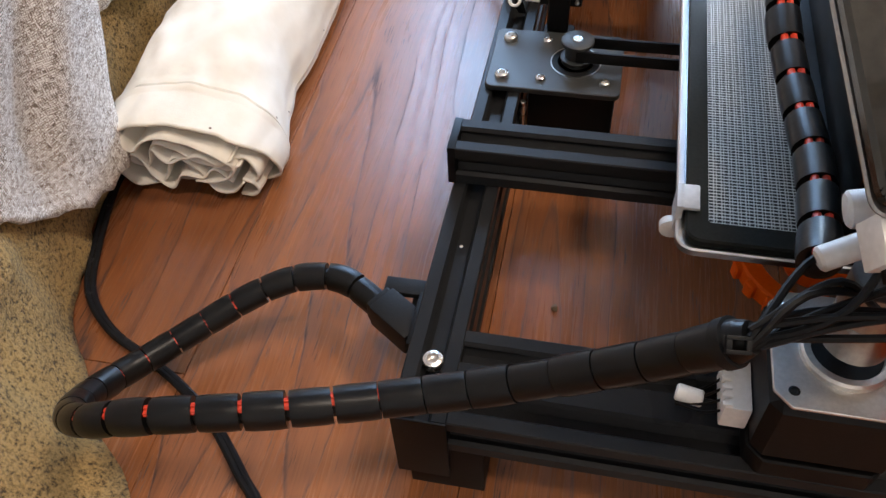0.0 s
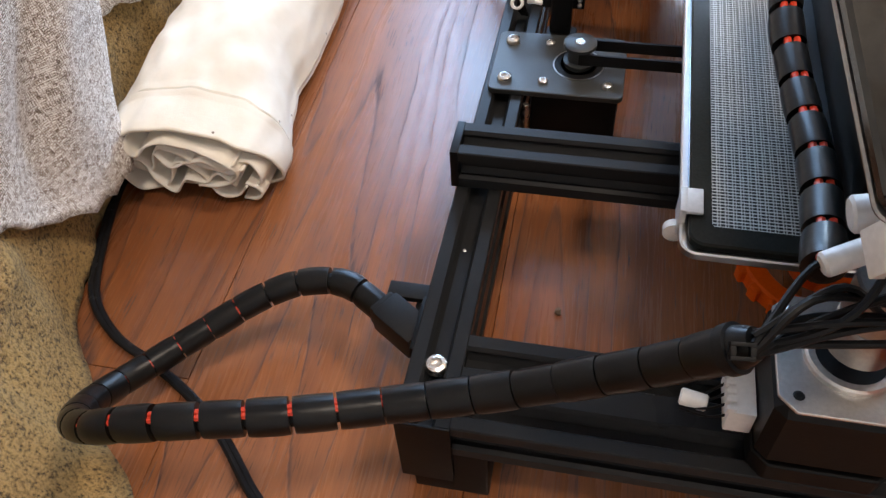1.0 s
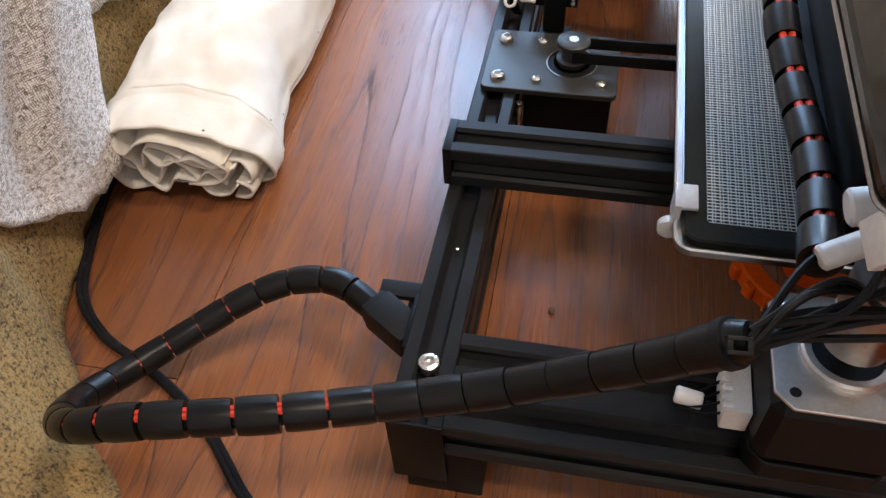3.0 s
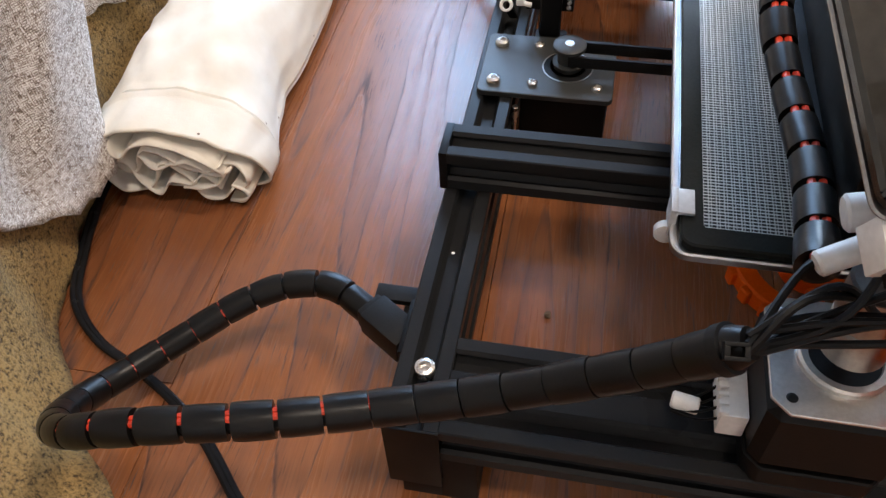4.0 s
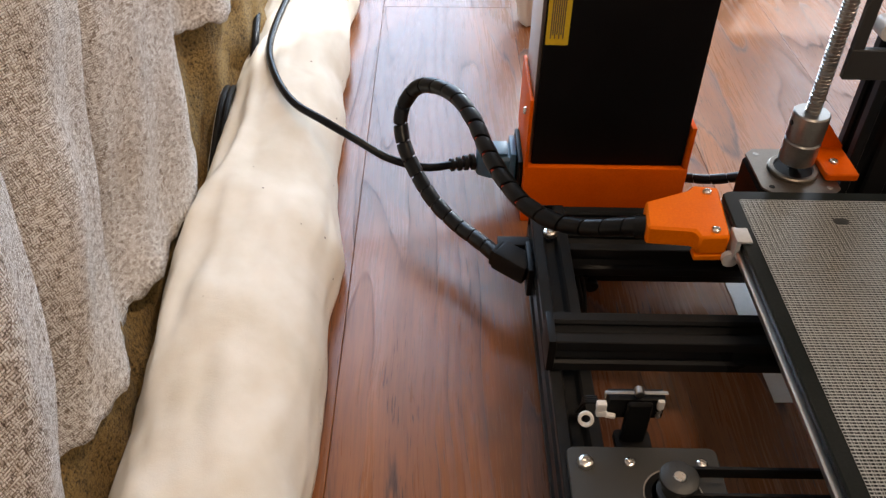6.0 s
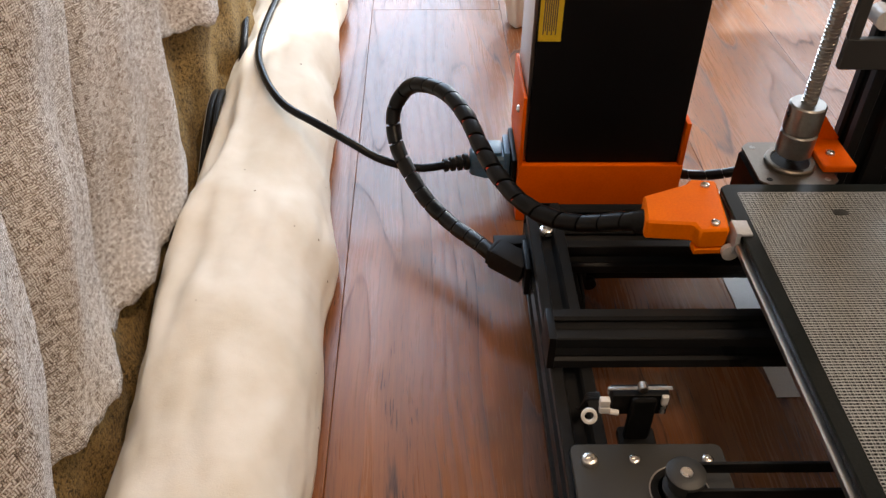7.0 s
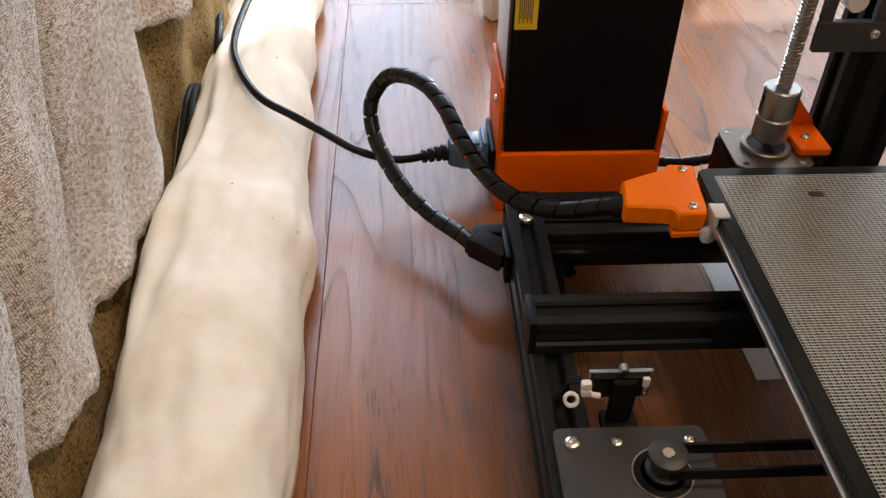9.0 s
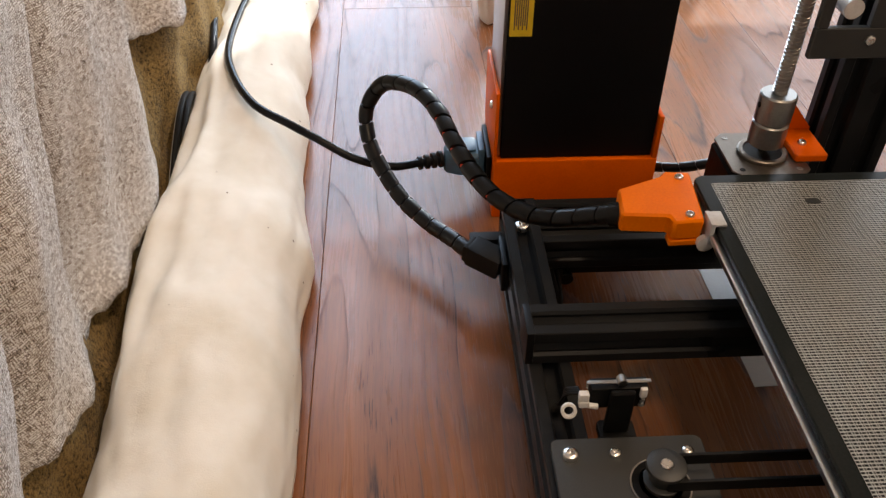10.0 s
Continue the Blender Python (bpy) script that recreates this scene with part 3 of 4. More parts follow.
for wy in (10.0, 12.8, 25.9, 28.7):
    for wx in (BX + 9, BX + 22):
        part("rail_wheel", lathe([(0.25, 0), (1.1, 0.05), (1.18, 0.3), (1.18, 0.7), (1.1, 0.95), (0.25, 1.0)], (wx, wy, H + 0.55), (wx, wy, H + 2), 24), "black", bed)


def hole_sheet(x0, x1, y0, y1, pair, row, z):
    """The coating's pits: wide and narrow ones by turns, in rows."""
    bm = bmesh.new()
    rng = random.Random(4)
    for i in range(int((x1 - x0) / pair)):
        for j in range(int((y1 - y0) / row)):
            x, y = x0 + (i + 0.3) * pair, y0 + (j + 0.5) * row
            for cx, a in ((x, 0.064 + 0.008 * rng.random()), (x + pair * 0.52, 0.027 + 0.008 * rng.random())):
                h = 0.044 + 0.008 * rng.random()
                bm.faces.new([bm.verts.new((cx + p * a, y + q * h, z)) for p, q in ((-1, -1), (1, -1), (1, 1), (-1, 1))])
    return bm


CA, CB, CC, CD = BX + 0.75, BX + 30.2, BY0 + 0.85, BY1 - 0.75
part("bed_coating", slab(rounded(CA, CB, CC, CD, 0.1), BZ - 0.02, BZ + 0.006, 0), "dots", bed, "grey woven-look coating")
pits = part("pitted_relief", hole_sheet(CA, CB, CC, CD, 0.262, 0.152, BZ + 0.0105), "psu", bed, "tiny black pits", False)
pits["kind"] = "stuff"
part("probe_mark", slab(rounded(BX + 5.15, BX + 5.85, 5.9, 6.5, 0.08), BZ - 0.01, BZ + 0.016, 0), "plate", bed, "small dark square mark")
part("probe_mark", slab(rounded(BX + 4.95, BX + 5.75, 31.75, 32.25, 0.24), BZ - 0.01, BZ + 0.016, 0), "plate", bed, "small dark oval mark")


def bed_clip(y0, y1):
    clip = part("clip", join(box(BX - 0.30, BX + 0.45, y0, y1, BZ + 0.02, BZ + 0.16, 0.05), box(BX - 0.32, BX - 0.08, y0, y1, BZ - 1.0, BZ + 0.19, 0.05), box(BX - 0.3, BX + 0.5, y0, y1, BZ - 1.05, BZ - 0.83, 0.05)), "grey", bed, "pale grey bed clip")
    part("clip_lug", lathe([(0.2, 0), (0.42, 0.05), (0.42, 0.35), (0.2, 0.4)], (BX - 0.30, y0 + 0.1, BZ - 1.15), (BX - 0.30, y1, BZ - 1.15), 20), "clear", clip)


bed_clip(5.5, 6.65)
bed_clip(30.1, 31.2)

# levelling wheel under the bed corner
wheel_x, wheel_y = BX + 6.0, 8.9
wheel = thing("levelling_wheel", (wheel_x, wheel_y, H - 0.7), "large orange printed levelling wheel with notched rim and spokes", "adjustment wheel")


def ring(cx, cy, r0, r1, z0, z1, seg=72):
    return lathe([(r0 + 0.05, 0), (r1 - 0.06, 0), (r1, 0.06), (r1, z1 - z0 - 0.1), (r1 - 0.1, z1 - z0), (r0 + 0.06, z1 - z0), (r0, z1 - z0 - 0.06), (r0, 0.05), (r0 + 0.05, 0)], (cx, cy, z0), (cx, cy, z1 + 5), seg)


WZ = H - 1.0
part("rim", ring(wheel_x, wheel_y, 2.35, 3.15, WZ, WZ + 0.85), "orange", wheel)
for k in range(20):
    a = 6.28319 * k / 20
    c, s = math.cos(a), math.sin(a)
    part("tooth", turn_bm(box(-0.16, 0.2, -0.24, 0.24, 0.1, 0.78, 0.06, 1), Matrix.Translation((wheel_x + 3.2 * c, wheel_y + 3.2 * s, WZ)) @ Matrix.Rotation(a, 4, "Z")), "orange", wheel)
part("hub", lathe([(0.5, 0), (1.15, 0.0), (1.35, 0.4), (1.45, 1.6), (1.5, 3.1), (0.4, 3.1)], (wheel_x, wheel_y, WZ), (wheel_x, wheel_y, WZ + 5), 36), "orange", wheel)
for k in range(4):
    a = radians(-90 + 90 * k)
    d = Vector((math.cos(a), math.sin(a), 0))
    o = Vector((wheel_x, wheel_y, WZ + 0.4))
    part("spoke", rod(o + d * 1.1, o + d * 2.5, 0.33, 14), "orange", wheel)

# cable cover and strain relief at the bed's far corner
cover = thing("cable_cover", (BX - 2.6, 32.2, BZ - 1.6), "orange printed cable cover screwed to the bed edge", "cable cover")
CX = BX - 7.4
part("shell", slab([(CX + 3.05, 31.2), (CX + 5.3, 31.0), (CX + 5.45, 30.45), (CX + 6.9, 30.55), (CX + 7.0, 31.3), (CX + 7.3, 34.6), (CX + 6.0, 34.75), (CX + 5.7, 34.35), (CX + 3.3, 33.3)], BZ - 1.0, BZ + 0.12, 0.12), "amber", cover)
part("lower_shell", slab([(CX + 5.35, 30.42), (CX + 6.95, 30.5), (CX + 6.95, 31.2), (CX + 5.35, 31.1)], BZ - 1.35, BZ - 1.02, 0.05), "amber", cover)
screw(cover, (CX + 6.3, 31.0, BZ + 0.11), 0.24)
screw(cover, (CX + 6.6, 34.1, BZ + 0.11), 0.24)


def wrap_turns(parent, points, r, turn=1.35, gap=0.07, slant=0.25, bend_gap=0.0):
    """Spiral cable wrap: one slanted sleeve a turn, with gaps that open where it bends."""
    dense, length = spline(points, 400)
    n = max(3, round(length / turn))
    up = Vector((0.13, 0.21, 0.97))
    frames_ = []
    for i, p in enumerate(dense):
        d = (dense[min(i + 1, 399)] - dense[max(i - 1, 0)]).normalized()
        side = d.cross(up).normalized()
        up = side.cross(d).normalized()
        frames_.append((p, d, side, up))
    rng = random.Random(int(length * 100))
    for k in range(n):
        a, b = k / n * 399, (k + 1) / n * 399
        da = frames_[int(a)][1].angle(frames_[min(399, int(b))][1])
        g = ((gap(k / n) if callable(gap) else gap) + bend_gap * min(da, 0.6)) / length * 399
        a, b = a + g / 2, b - g / 2
        bm = bmesh.new()
        rings = []
        rr = r * (1 + 0.07 * (rng.random() - 0.5))
        for q in range(6):
            s = a + (b - a) * q / 5
            i = min(398, max(0, int(s)))
            p = frames_[i][0].lerp(frames_[i + 1][0], s - i)
            _, d, side, u = frames_[i]
            swell = rr * (1.0 if 0 < q < 5 else 0.965)
            rings.append([bm.verts.new(p + swell * (math.cos(w) * side + math.sin(w) * u) + d * slant * r * math.cos(w + 0.6)) for w in [6.28319 * m / 18 for m in range(18)]])
        for x, y in zip(rings, rings[1:]):
            for m in range(18):
                bm.faces.new((x[m], x[(m + 1) % 18], y[(m + 1) % 18], y[m]))
        bm.faces.new(rings[0][::-1])
        bm.faces.new(rings[-1])
        part("wrap_turn", bm, "wrap", parent)
    core = [p for p in dense[::6]]
    part("inner_wire", sweep(core, r * 0.60, 10), "black", parent)
    return frames_


def wires_in(parent, frames_, r, angles, material, name, thick=0.16, span=(0, 399)):
    for w in angles:
        pts = [p + (r * 0.66) * (math.cos(w) * s + math.sin(w) * u) for p, d, s, u in frames_[span[0]:span[1]:5]]
        part(name, sweep(pts, thick, 7), material, parent, "red wire" if material == "red" else "")


# loom from the bed cover, looping back to the socket on the rear beam
bed_loom = thing("bed_cable_loom", (-2.2, 36, 3.5), "black spiral-wrapped cable loop plugged into the rear beam", "cable")
LX = BX - 7.4
loop = [(-2.0, 36.8, 3.3), (-3.0, 38.3, 3.15), (-4.3, 40.0, 3.0), (-5.8, 41.9, 3.4), (-7.0, 43.9, 4.2), (-7.9, 45.7, 5.4), (-8.0, 47.1, 7.0), (-6.8, 47.0, 8.8), (-4.9, 44.6, 9.75), (-3.6, 42.2, 9.5), (-2.8, 39.8, 8.9), (-1.9, 37.7, 8.3), (-0.8, 35.9, 7.9), (0.7, 34.7, 7.65), (2.3, 34.0, 7.8), (LX + 2.3, 33.0, 8.7), (LX + 3.5, 32.3, 9.4)]
fr = wrap_turns(bed_loom, loop, 0.50, 1.25, lambda u: 0.20 if 0.58 < u < 0.74 else 0.08, 0.42, 0.14)
wires_in(bed_loom, fr, 0.50, (1.0, 1.8, 2.6), "red", "wire", 0.11, (215, 320))
part("sleeve_end", sweep(spline([(2.9 + LX, 32.5, 9.1), (3.6 + LX, 32.15, 9.35)], 4)[0], 0.62, 18), "rubber", bed_loom)


def beam_plug(y, s, yaw):
    """A rectangular plug with its boot on the outer face of the rear beam."""
    plug = thing("cable_plug", (-1.0, y, 2.4), "black rectangular cable plug on the rear beam", "plug", "loom plugs")
    part("socket", box(-0.35, -0.02, y - 0.9, y + 1.7, 2.2, 4.2, 0.08), "black", plug)
    part("latch", box(-1.95, -0.02, y + 1.75, y + 2.55, 3.55, 3.85, 0.06), "rubber", plug)
    part("latch_arm", box(-0.7, -0.02, y + 1.2, y + 2.4, 2.9, 3.54, 0.06), "black", plug)
    boot = join(box(-2.35, -0.2, -0.70, 0.70, -0.66, 0.66, 0.14), box(-2.6, -2.2, -0.6, 0.6, -0.56, 0.56, 0.12))
    turn_bm(boot, Matrix.Translation((0.0, y + 0.05, 3.2)) @ Matrix.Rotation(radians(yaw), 4, "Z") @ Matrix.Rotation(radians(s), 4, "Y"))
    part("boot", boot, "rubber", plug)
    return plug


beam_plug(3.3, 4, -33)
beam_plug(35.4, 8, -33)

# ---------------------------------------------------------------- near loom
gantry_loom = thing("gantry_cable_loom", (-5, 2, 2), "black spiral-wrapped cable bundle with red wires in its gaps", "cable")
near_path = [(-2.0, 4.62, 3.25), (-2.6, 5.0, 3.3), (-3.69, 5.59, 3.4), (-4.84, 5.68, 3.4), (-6.3, 5.35, 3.2), (-7.87, 4.46, 2.8), (-9.53, 3.1, 2.3), (-11.21, 1.42, 2.0), (-12.09, -0.16, 2.4), (-12.02, -1.73, 3.6), (-11.0, -3.3, 5.4), (-9.48, -4.03, 6.8), (-7.93, -4.1, 7.6), (-6.14, -3.9, 8.0), (-2.69, -3.09, 8.0), (0.7, -2.08, 8.0), (4.16, -1.45, 8.8), (7.86, -1.55, 11.2), (9.77, -2.0, 13.3)]
fr = wrap_turns(gantry_loom, near_path, 0.60, 1.42, lambda u: 0.14 if 0.38 < u < 0.68 else (0.10 if u < 0.14 else 0.035), 0.10, 0.12)
wires_in(gantry_loom, fr, 0.60, (0.3, 0.75, 2.4, 2.8), "red", "wire", 0.12, (60, 300))
part("end_sleeve", sweep(spline([(9.4, -1.93, 12.9), (10.1, -2.08, 13.7)], 6)[0], [0.60, 0.60, 0.59, 0.56, 0.5, 0.42], 20), "wrap", gantry_loom)
tie_at, tie_to = Vector((9.55, -1.96, 13.06)), Vector((9.82, -2.02, 13.38))
tie = part("cable_tie", lathe([(0.61, 0), (0.67, 0.02), (0.67, 0.34), (0.61, 0.36)], tie_at, tie_to, 24), "rubber", gantry_loom)
head = join(box(-0.30, 0.30, -0.22, -0.12, 0.0, 0.26, 0.02), box(-0.30, 0.30, 0.12, 0.22, 0.0, 0.26, 0.02), box(-0.30, -0.16, -0.12, 0.12, 0.0, 0.26, 0.02), box(0.16, 0.30, -0.12, 0.12, 0.0, 0.26, 0.02))
part("tie_head", turn_bm(head, frame_to((9.72, -2.42, 13.75), (9.78, -3.2, 14.9))), "rubber", tie)
rng = random.Random(9)
for k in range(9):
    w = 6.28319 * k / 9
    a = Vector((10.0, -2.1, 13.6)) + 0.3 * Vector((0, math.cos(w), math.sin(w)))
    b = Vector((11.6 + rng.uniform(-0.3, 0.5), rng.uniform(-1.8, 0.4), 14.2 + rng.uniform(-0.8, 0.9)))
    c = Vector((13.6 + rng.uniform(-0.6, 0.6), rng.uniform(-1.5, 1.2), 14.6 + rng.uniform(-1.2, 1.4)))
    part("wire", sweep(spline([a, b, c], 14)[0], 0.11, 7), "black", gantry_loom)

extruder_loom = thing("extruder_cable_loom", (12, 2, 12.6), "black spiral-wrapped cable with red wires rising over the bed", "cable")
up_path = [(11.74, 0.2, 14.0), (12.01, 1.98, 13.6), (12.18, 4.78, 13.3), (11.92, 8.6, 13.2), (11.68, 12.17, 13.6), (11.9, 15.5, 14.6)]
fr = wrap_turns(extruder_loom, up_path, 0.58, 1.75, 0.30, 0.12, 0.1)
wires_in(extruder_loom, fr, 0.58, (1.3, 2.1), "red", "wire", 0.13)

# connectors where the wires part
for at, along, size in (((12.2, 0.2, 14.7), (0.9, 0.35, 0.3), 0.34), ((13.0, 1.6, 14.9), (1, 0.1, 0.2), 0.5)):
    conn = thing("wire_connector", at, "white nylon wire connector hanging from the loom", "connector", "wire connectors")
    p = Vector(at)
    d = Vector(along).normalized()
    part("housing", join(rod(p - d * 0.75, p + d * 0.55, size, 16, 0.08)), "white", conn)
    part("wire", sweep(spline([p + d * 0.5, p + d * 1.6 + Vector((0, 0, 0.2)), p + d * 2.6], 8)[0], 0.16, 8), "black", conn)

# ---------------------------------------------------------------- lift drives


def lift_drive(y, s, face):
    """Stepper with plate, coupler and lead screw; s turns it to the machine's middle."""
    x0, x1 = 11.75, 16.0
    mid = (x0 + x1) / 2
    drive_ = thing("lift_motor", (mid, y, H), "black stepper motor with silver face, coupler and lead screw", "motor", "lift drives")
    part("motor_body", box(x0, x1, y - 2.1, y + 2.1, H + 0.95, H + 4.16, 0.35, 1), "black", drive_)
    part("motor_face", slab([(x0 + 0.5, y - 2.12), (x1 - 0.5, y - 2.12), (x1, y - 1.6), (x1, y + 1.6), (x1 - 0.5, y + 2.12), (x0 + 0.5, y + 2.12), (x0, y + 1.6), (x0, y - 1.6)], H + 4.17, H + 4.3, 0.03), face, drive_, "machined aluminium motor face")
    part("motor_end", slab([(x0 + 0.5, y - 2.12), (x1 - 0.5, y - 2.12), (x1, y - 1.6), (x1, y + 1.6), (x1 - 0.5, y + 2.12), (x0 + 0.5, y + 2.12), (x0, y + 1.6), (x0, y - 1.6)], H + 0.03, H + 0.94, 0.06), "black", drive_)
    part("boss", lathe([(1.0, 0), (1.34, 0), (1.34, 0.18), (1.26, 0.24), (1.06, 0.24), (1.0, 0.1)], (mid, y, H + 4.3), (mid, y, H + 9), 40), face, drive_)
    # no hollow is cut: a solid black disc gives the shade round the shaft
    part("well", rod((mid, y, H + 4.31), (mid, y, H + 4.46), 1.03, 36, 0.0), "psu", drive_, "black disc in place of the shaded hollow round the shaft")
    for ax in (-1.55, 1.55):
        for ay in (-1.55, 1.55):
            part("screw_hole", lathe([(0.0, 0.005), (0.09, 0.005), (0.10, 0.02), (0.14, 0.02), (0.17, 0.0)], (mid + ax, y + ay, H + 4.3), (mid + ax, y + ay, H + 9), 16), "rubber" if (ax + ay) % 3 else "alu", drive_)
    part("shaft", rod((mid, y, H + 4.3), (mid, y, H + 6.0), 0.25, 18), "steel", drive_)
    coupler = part("coupler", join(rod((mid, y, H + 5.0), (mid, y, H + 6.35), 0.95, 36, 0.08), rod((mid, y, H + 6.42), (mid, y, H + 8.0), 0.95, 36, 0.08), rod((mid, y, H + 6.2), (mid, y, H + 6.6), 0.85, 36)), "alu", drive_, "machined aluminium shaft coupler")
    part("clamp_screw", rod((mid - 0.98, y - 0.1, H + 7.4), (mid - 0.9, y - 0.1, H + 7.4), 0.16, 12), "black", coupler)
    n, top = 150, 34.0
    bm = bmesh.new()
    prev = None
    for i in range(n * 4 + 1):
        z = H + 8.0 + (top - H - 8.0) * i / (n * 4)
        loop_ = []
        for k in range(14):
            a = 6.28319 * k / 14
            ph = (z / 0.2 - k / 14) % 1.0
            r_ = 0.40 if 0.3 < ph < 0.75 else 0.34
            loop_.append(bm.verts.new((mid + r_ * math.cos(a), y + r_ * math.sin(a), z)))
        if prev:
            for k in range(14):
                bm.faces.new((prev[k], prev[(k + 1) % 14], loop_[(k + 1) % 14], loop_[k]))
        prev = loop_
    part("lead_screw", bm, "alu", drive_, "threaded steel lead screw", False)
    ya, yb = sorted((y + s * 1.0, y - s * 2.1))
    base = slab(rounded(mid + 1.45, x1 + 1.1, ya, yb, 0.15), H + 4.32, H + 4.75, 0.06)
    gusset = bmesh.new()
    tri = [(mid + 0.95, H + 4.5), (x1 + 1.05, H + 4.5), (x1 + 1.05, H + 4.9), (mid + 1.25, H + 7.2), (mid + 0.95, H + 7.2)]
    ends = [[gusset.verts.new((xx, yy, zz)) for xx, zz in tri] for yy in (y - s * 1.65, y - s * 2.08)]
    gusset.faces.new(ends[0])
    gusset.faces.new(ends[1][::-1])
    for k in range(5):
        gusset.faces.new((ends[0][k], ends[1][k], ends[1][(k + 1) % 5], ends[0][(k + 1) % 5]))
    bracket = part("bracket", join(base, gusset), "orange", drive_, "orange printed motor bracket")
    screw(bracket, (x1 + 0.05, y - s * 0.2, H + 4.75), 0.26)
    return drive_


# one kind of motor face in a lit and a dimmer colour
lift_drive(2 * YC - 37.25, 1, "bright_alu")
lift_drive(37.25, -1, "face")
# white plug on the near motor
conn = thing("motor_connector", (10.9, 1.0, H + 0.9), "white nylon motor connector on its socket", "connector")
part("housing", join(box(10.85, 11.72, -0.15, 1.75, H + 0.95, H + 2.1, 0.08), *[box(10.78, 11.1, -0.1 + 0.32 * k, 0.06 + 0.32 * k, H + 1.9, H + 2.2, 0.03) for k in range(6)]), "white", conn)
for k in range(4):
    part("wire", sweep(spline([(10.9, 0.1 + 0.4 * k, H + 1.5), (10.4, 0.3 + 0.3 * k, H + 0.9), (9.6, 0.7 + 0.1 * k, H + 0.5)], 10)[0], 0.05, 6), "black", conn)
free = thing("wire_connector", (10.0, 1.0, H + 0.4), "small white nylon connector lying on the side beam", "connector", "wire connectors")
part("housing", rod((9.55, 1.05, H + 0.74), (10.45, 0.88, H + 0.74), 0.30, 14, 0.06), "white", free)

# uprights
for y, nm in ((39.0, "far"), (-0.8, "near")):
    post = thing("upright", (19.9, y, H), "black slotted aluminium upright of the printer gantry", "upright", "gantry uprights")
    part("column", extrusion("z", H + 0.02, 36, 19.25, y, 2, 1), "anod", post)
    part("end_cap", box(17.26, 21.24, y - 0.99, y + 0.99, 36.01, 36.25, 0.05), "black", post)
carriage = thing("lift_carriage", (18, 36.9, 14.5), "black steel carriage plate with rollers on the upright", "carriage")
part("carriage_plate", join(slab([(14.3, 36.4), (24.5, 36.4), (24.5, 36.8), (14.3, 36.8)], 15.4, 17.0, 0.05), slab([(14.3, 36.4), (14.9, 36.4), (14.9, 36.8), (14.3, 36.8)], 17.0, 23, 0.05), slab([(16.9, 36.4), (24.5, 36.4), (24.5, 36.8), (16.9, 36.8)], 17.0, 23, 0.05)), "plate", carriage)
screw(carriage, (17.1, 36.38, 16.4), 0.26, (0, -1, 0))
screw(carriage, (18.6, 36.38, 16.0), 0.26, (0, -1, 0))
part("roller", rod((15.9, 36.5, 17.9), (15.9, 37.6, 17.9), 0.5, 24), "clear", carriage)

# ---------------------------------------------------------------- near gantry end
panel = thing("gantry_end_cover", (13.5, 0.5, 18), "glossy black cover with a pale metal rim on the gantry", "cover")
uu, vv = Vector((0.96, 0.26, -0.06)).normalized(), Vector((-0.13, 0.86, 0.42))
vv = (vv - uu * vv.dot(uu)).normalized()
tilt = Matrix.Translation((11.6, -1.8, 18.2)) @ Matrix((uu, vv, uu.cross(vv))).transposed().to_4x4()
part("panel", turn_bm(slab(rounded(0.0, 8.0, 0.0, 8.5, 0.45), -0.4, 0.0, 0.1), tilt), "gloss", panel)
part("rim", turn_bm(slab(rounded(-0.05, 8.05, -0.12, 8.55, 0.46), -0.55, -0.41, 0.05), tilt), "alu", panel, "pale metal rim")
part("bezel", turn_bm(box(0.1, 7.8, 0.1, 0.75, 0.004, 0.05, 0.02), tilt), "black", panel)
part("body", turn_bm(box(1.4, 7.8, 0.3, 8.2, -1.5, -0.63, 0.2), tilt), "black", panel)
part("end_plate", join(box(12.65, 17.2, 2.7, 18.5, 12.1, 12.6, 0.12), box(13.0, 13.5, 3.2, 18.2, 12.62, 15.2, 0.08), box(13.6, 17.0, 3.4, 9.0, 12.62, 16.2, 0.15)), "black", panel)
bank = thing("connector_bank", (12.0, -2.0, 16.4), "white multi-pin connector bank with black wires", "connector")
part("housing", turn_bm(box(0.25, 4.2, -1.0, 0.1, -1.6, -0.64, 0.06), tilt), "white", bank)
for k in range(7):
    part("pin", turn_bm(box(0.5 + 0.5 * k, 0.72 + 0.5 * k, -1.3, -0.98, -1.4, -0.8, 0.03), tilt), "black", bank)
arm = thing("gantry_bracket", (11, 5, 20), "orange printed bracket with two fins on the gantry end", "bracket")
part("fin", box(8.35, 15.0, 6.2, 7.4, 20.0, 21.1, 0.25, 3), "orange", arm)
part("fin", box(8.35, 15.0, 2.9, 4.05, 21.0, 22.1, 0.25, 3), "orange", arm)
part("web", box(13.2, 15.6, 3.5, 7.3, 20.2, 22.2, 0.2), "orange", arm)

# ---------------------------------------------------------------- power supply
psu = thing("power_supply", (5.4, 47, 0), "tall black power supply in an orange printed holder", "power supply")
part("case", box(0.55, 10.35, 44.6, 50.0, 4.55, 26, 0.06), "psu", psu)
part("case_edge", box(0.30, 0.53, 44.75, 50.0, 4.6, 26, 0.04), "alu", psu, "bare grey metal case edge")
part("holder", box(0.1, 10.75, 44.25, 50.4, 0.02, 4.5, 0.1), "orange", psu, "orange printed holder")
part("holder_wing", box(0.05, 0.28, 44.3, 50.4, 4.3, 9.4, 0.06), "orange", psu, "orange printed holder wing")
part("holder_wing", box(10.42, 10.72, 44.3, 50.4, 4.3, 7.6, 0.06), "orange", psu, "orange printed holder wing")
screw(psu, (0.05, 46.2, 7.6), 0.25, (-1, 0, 0))
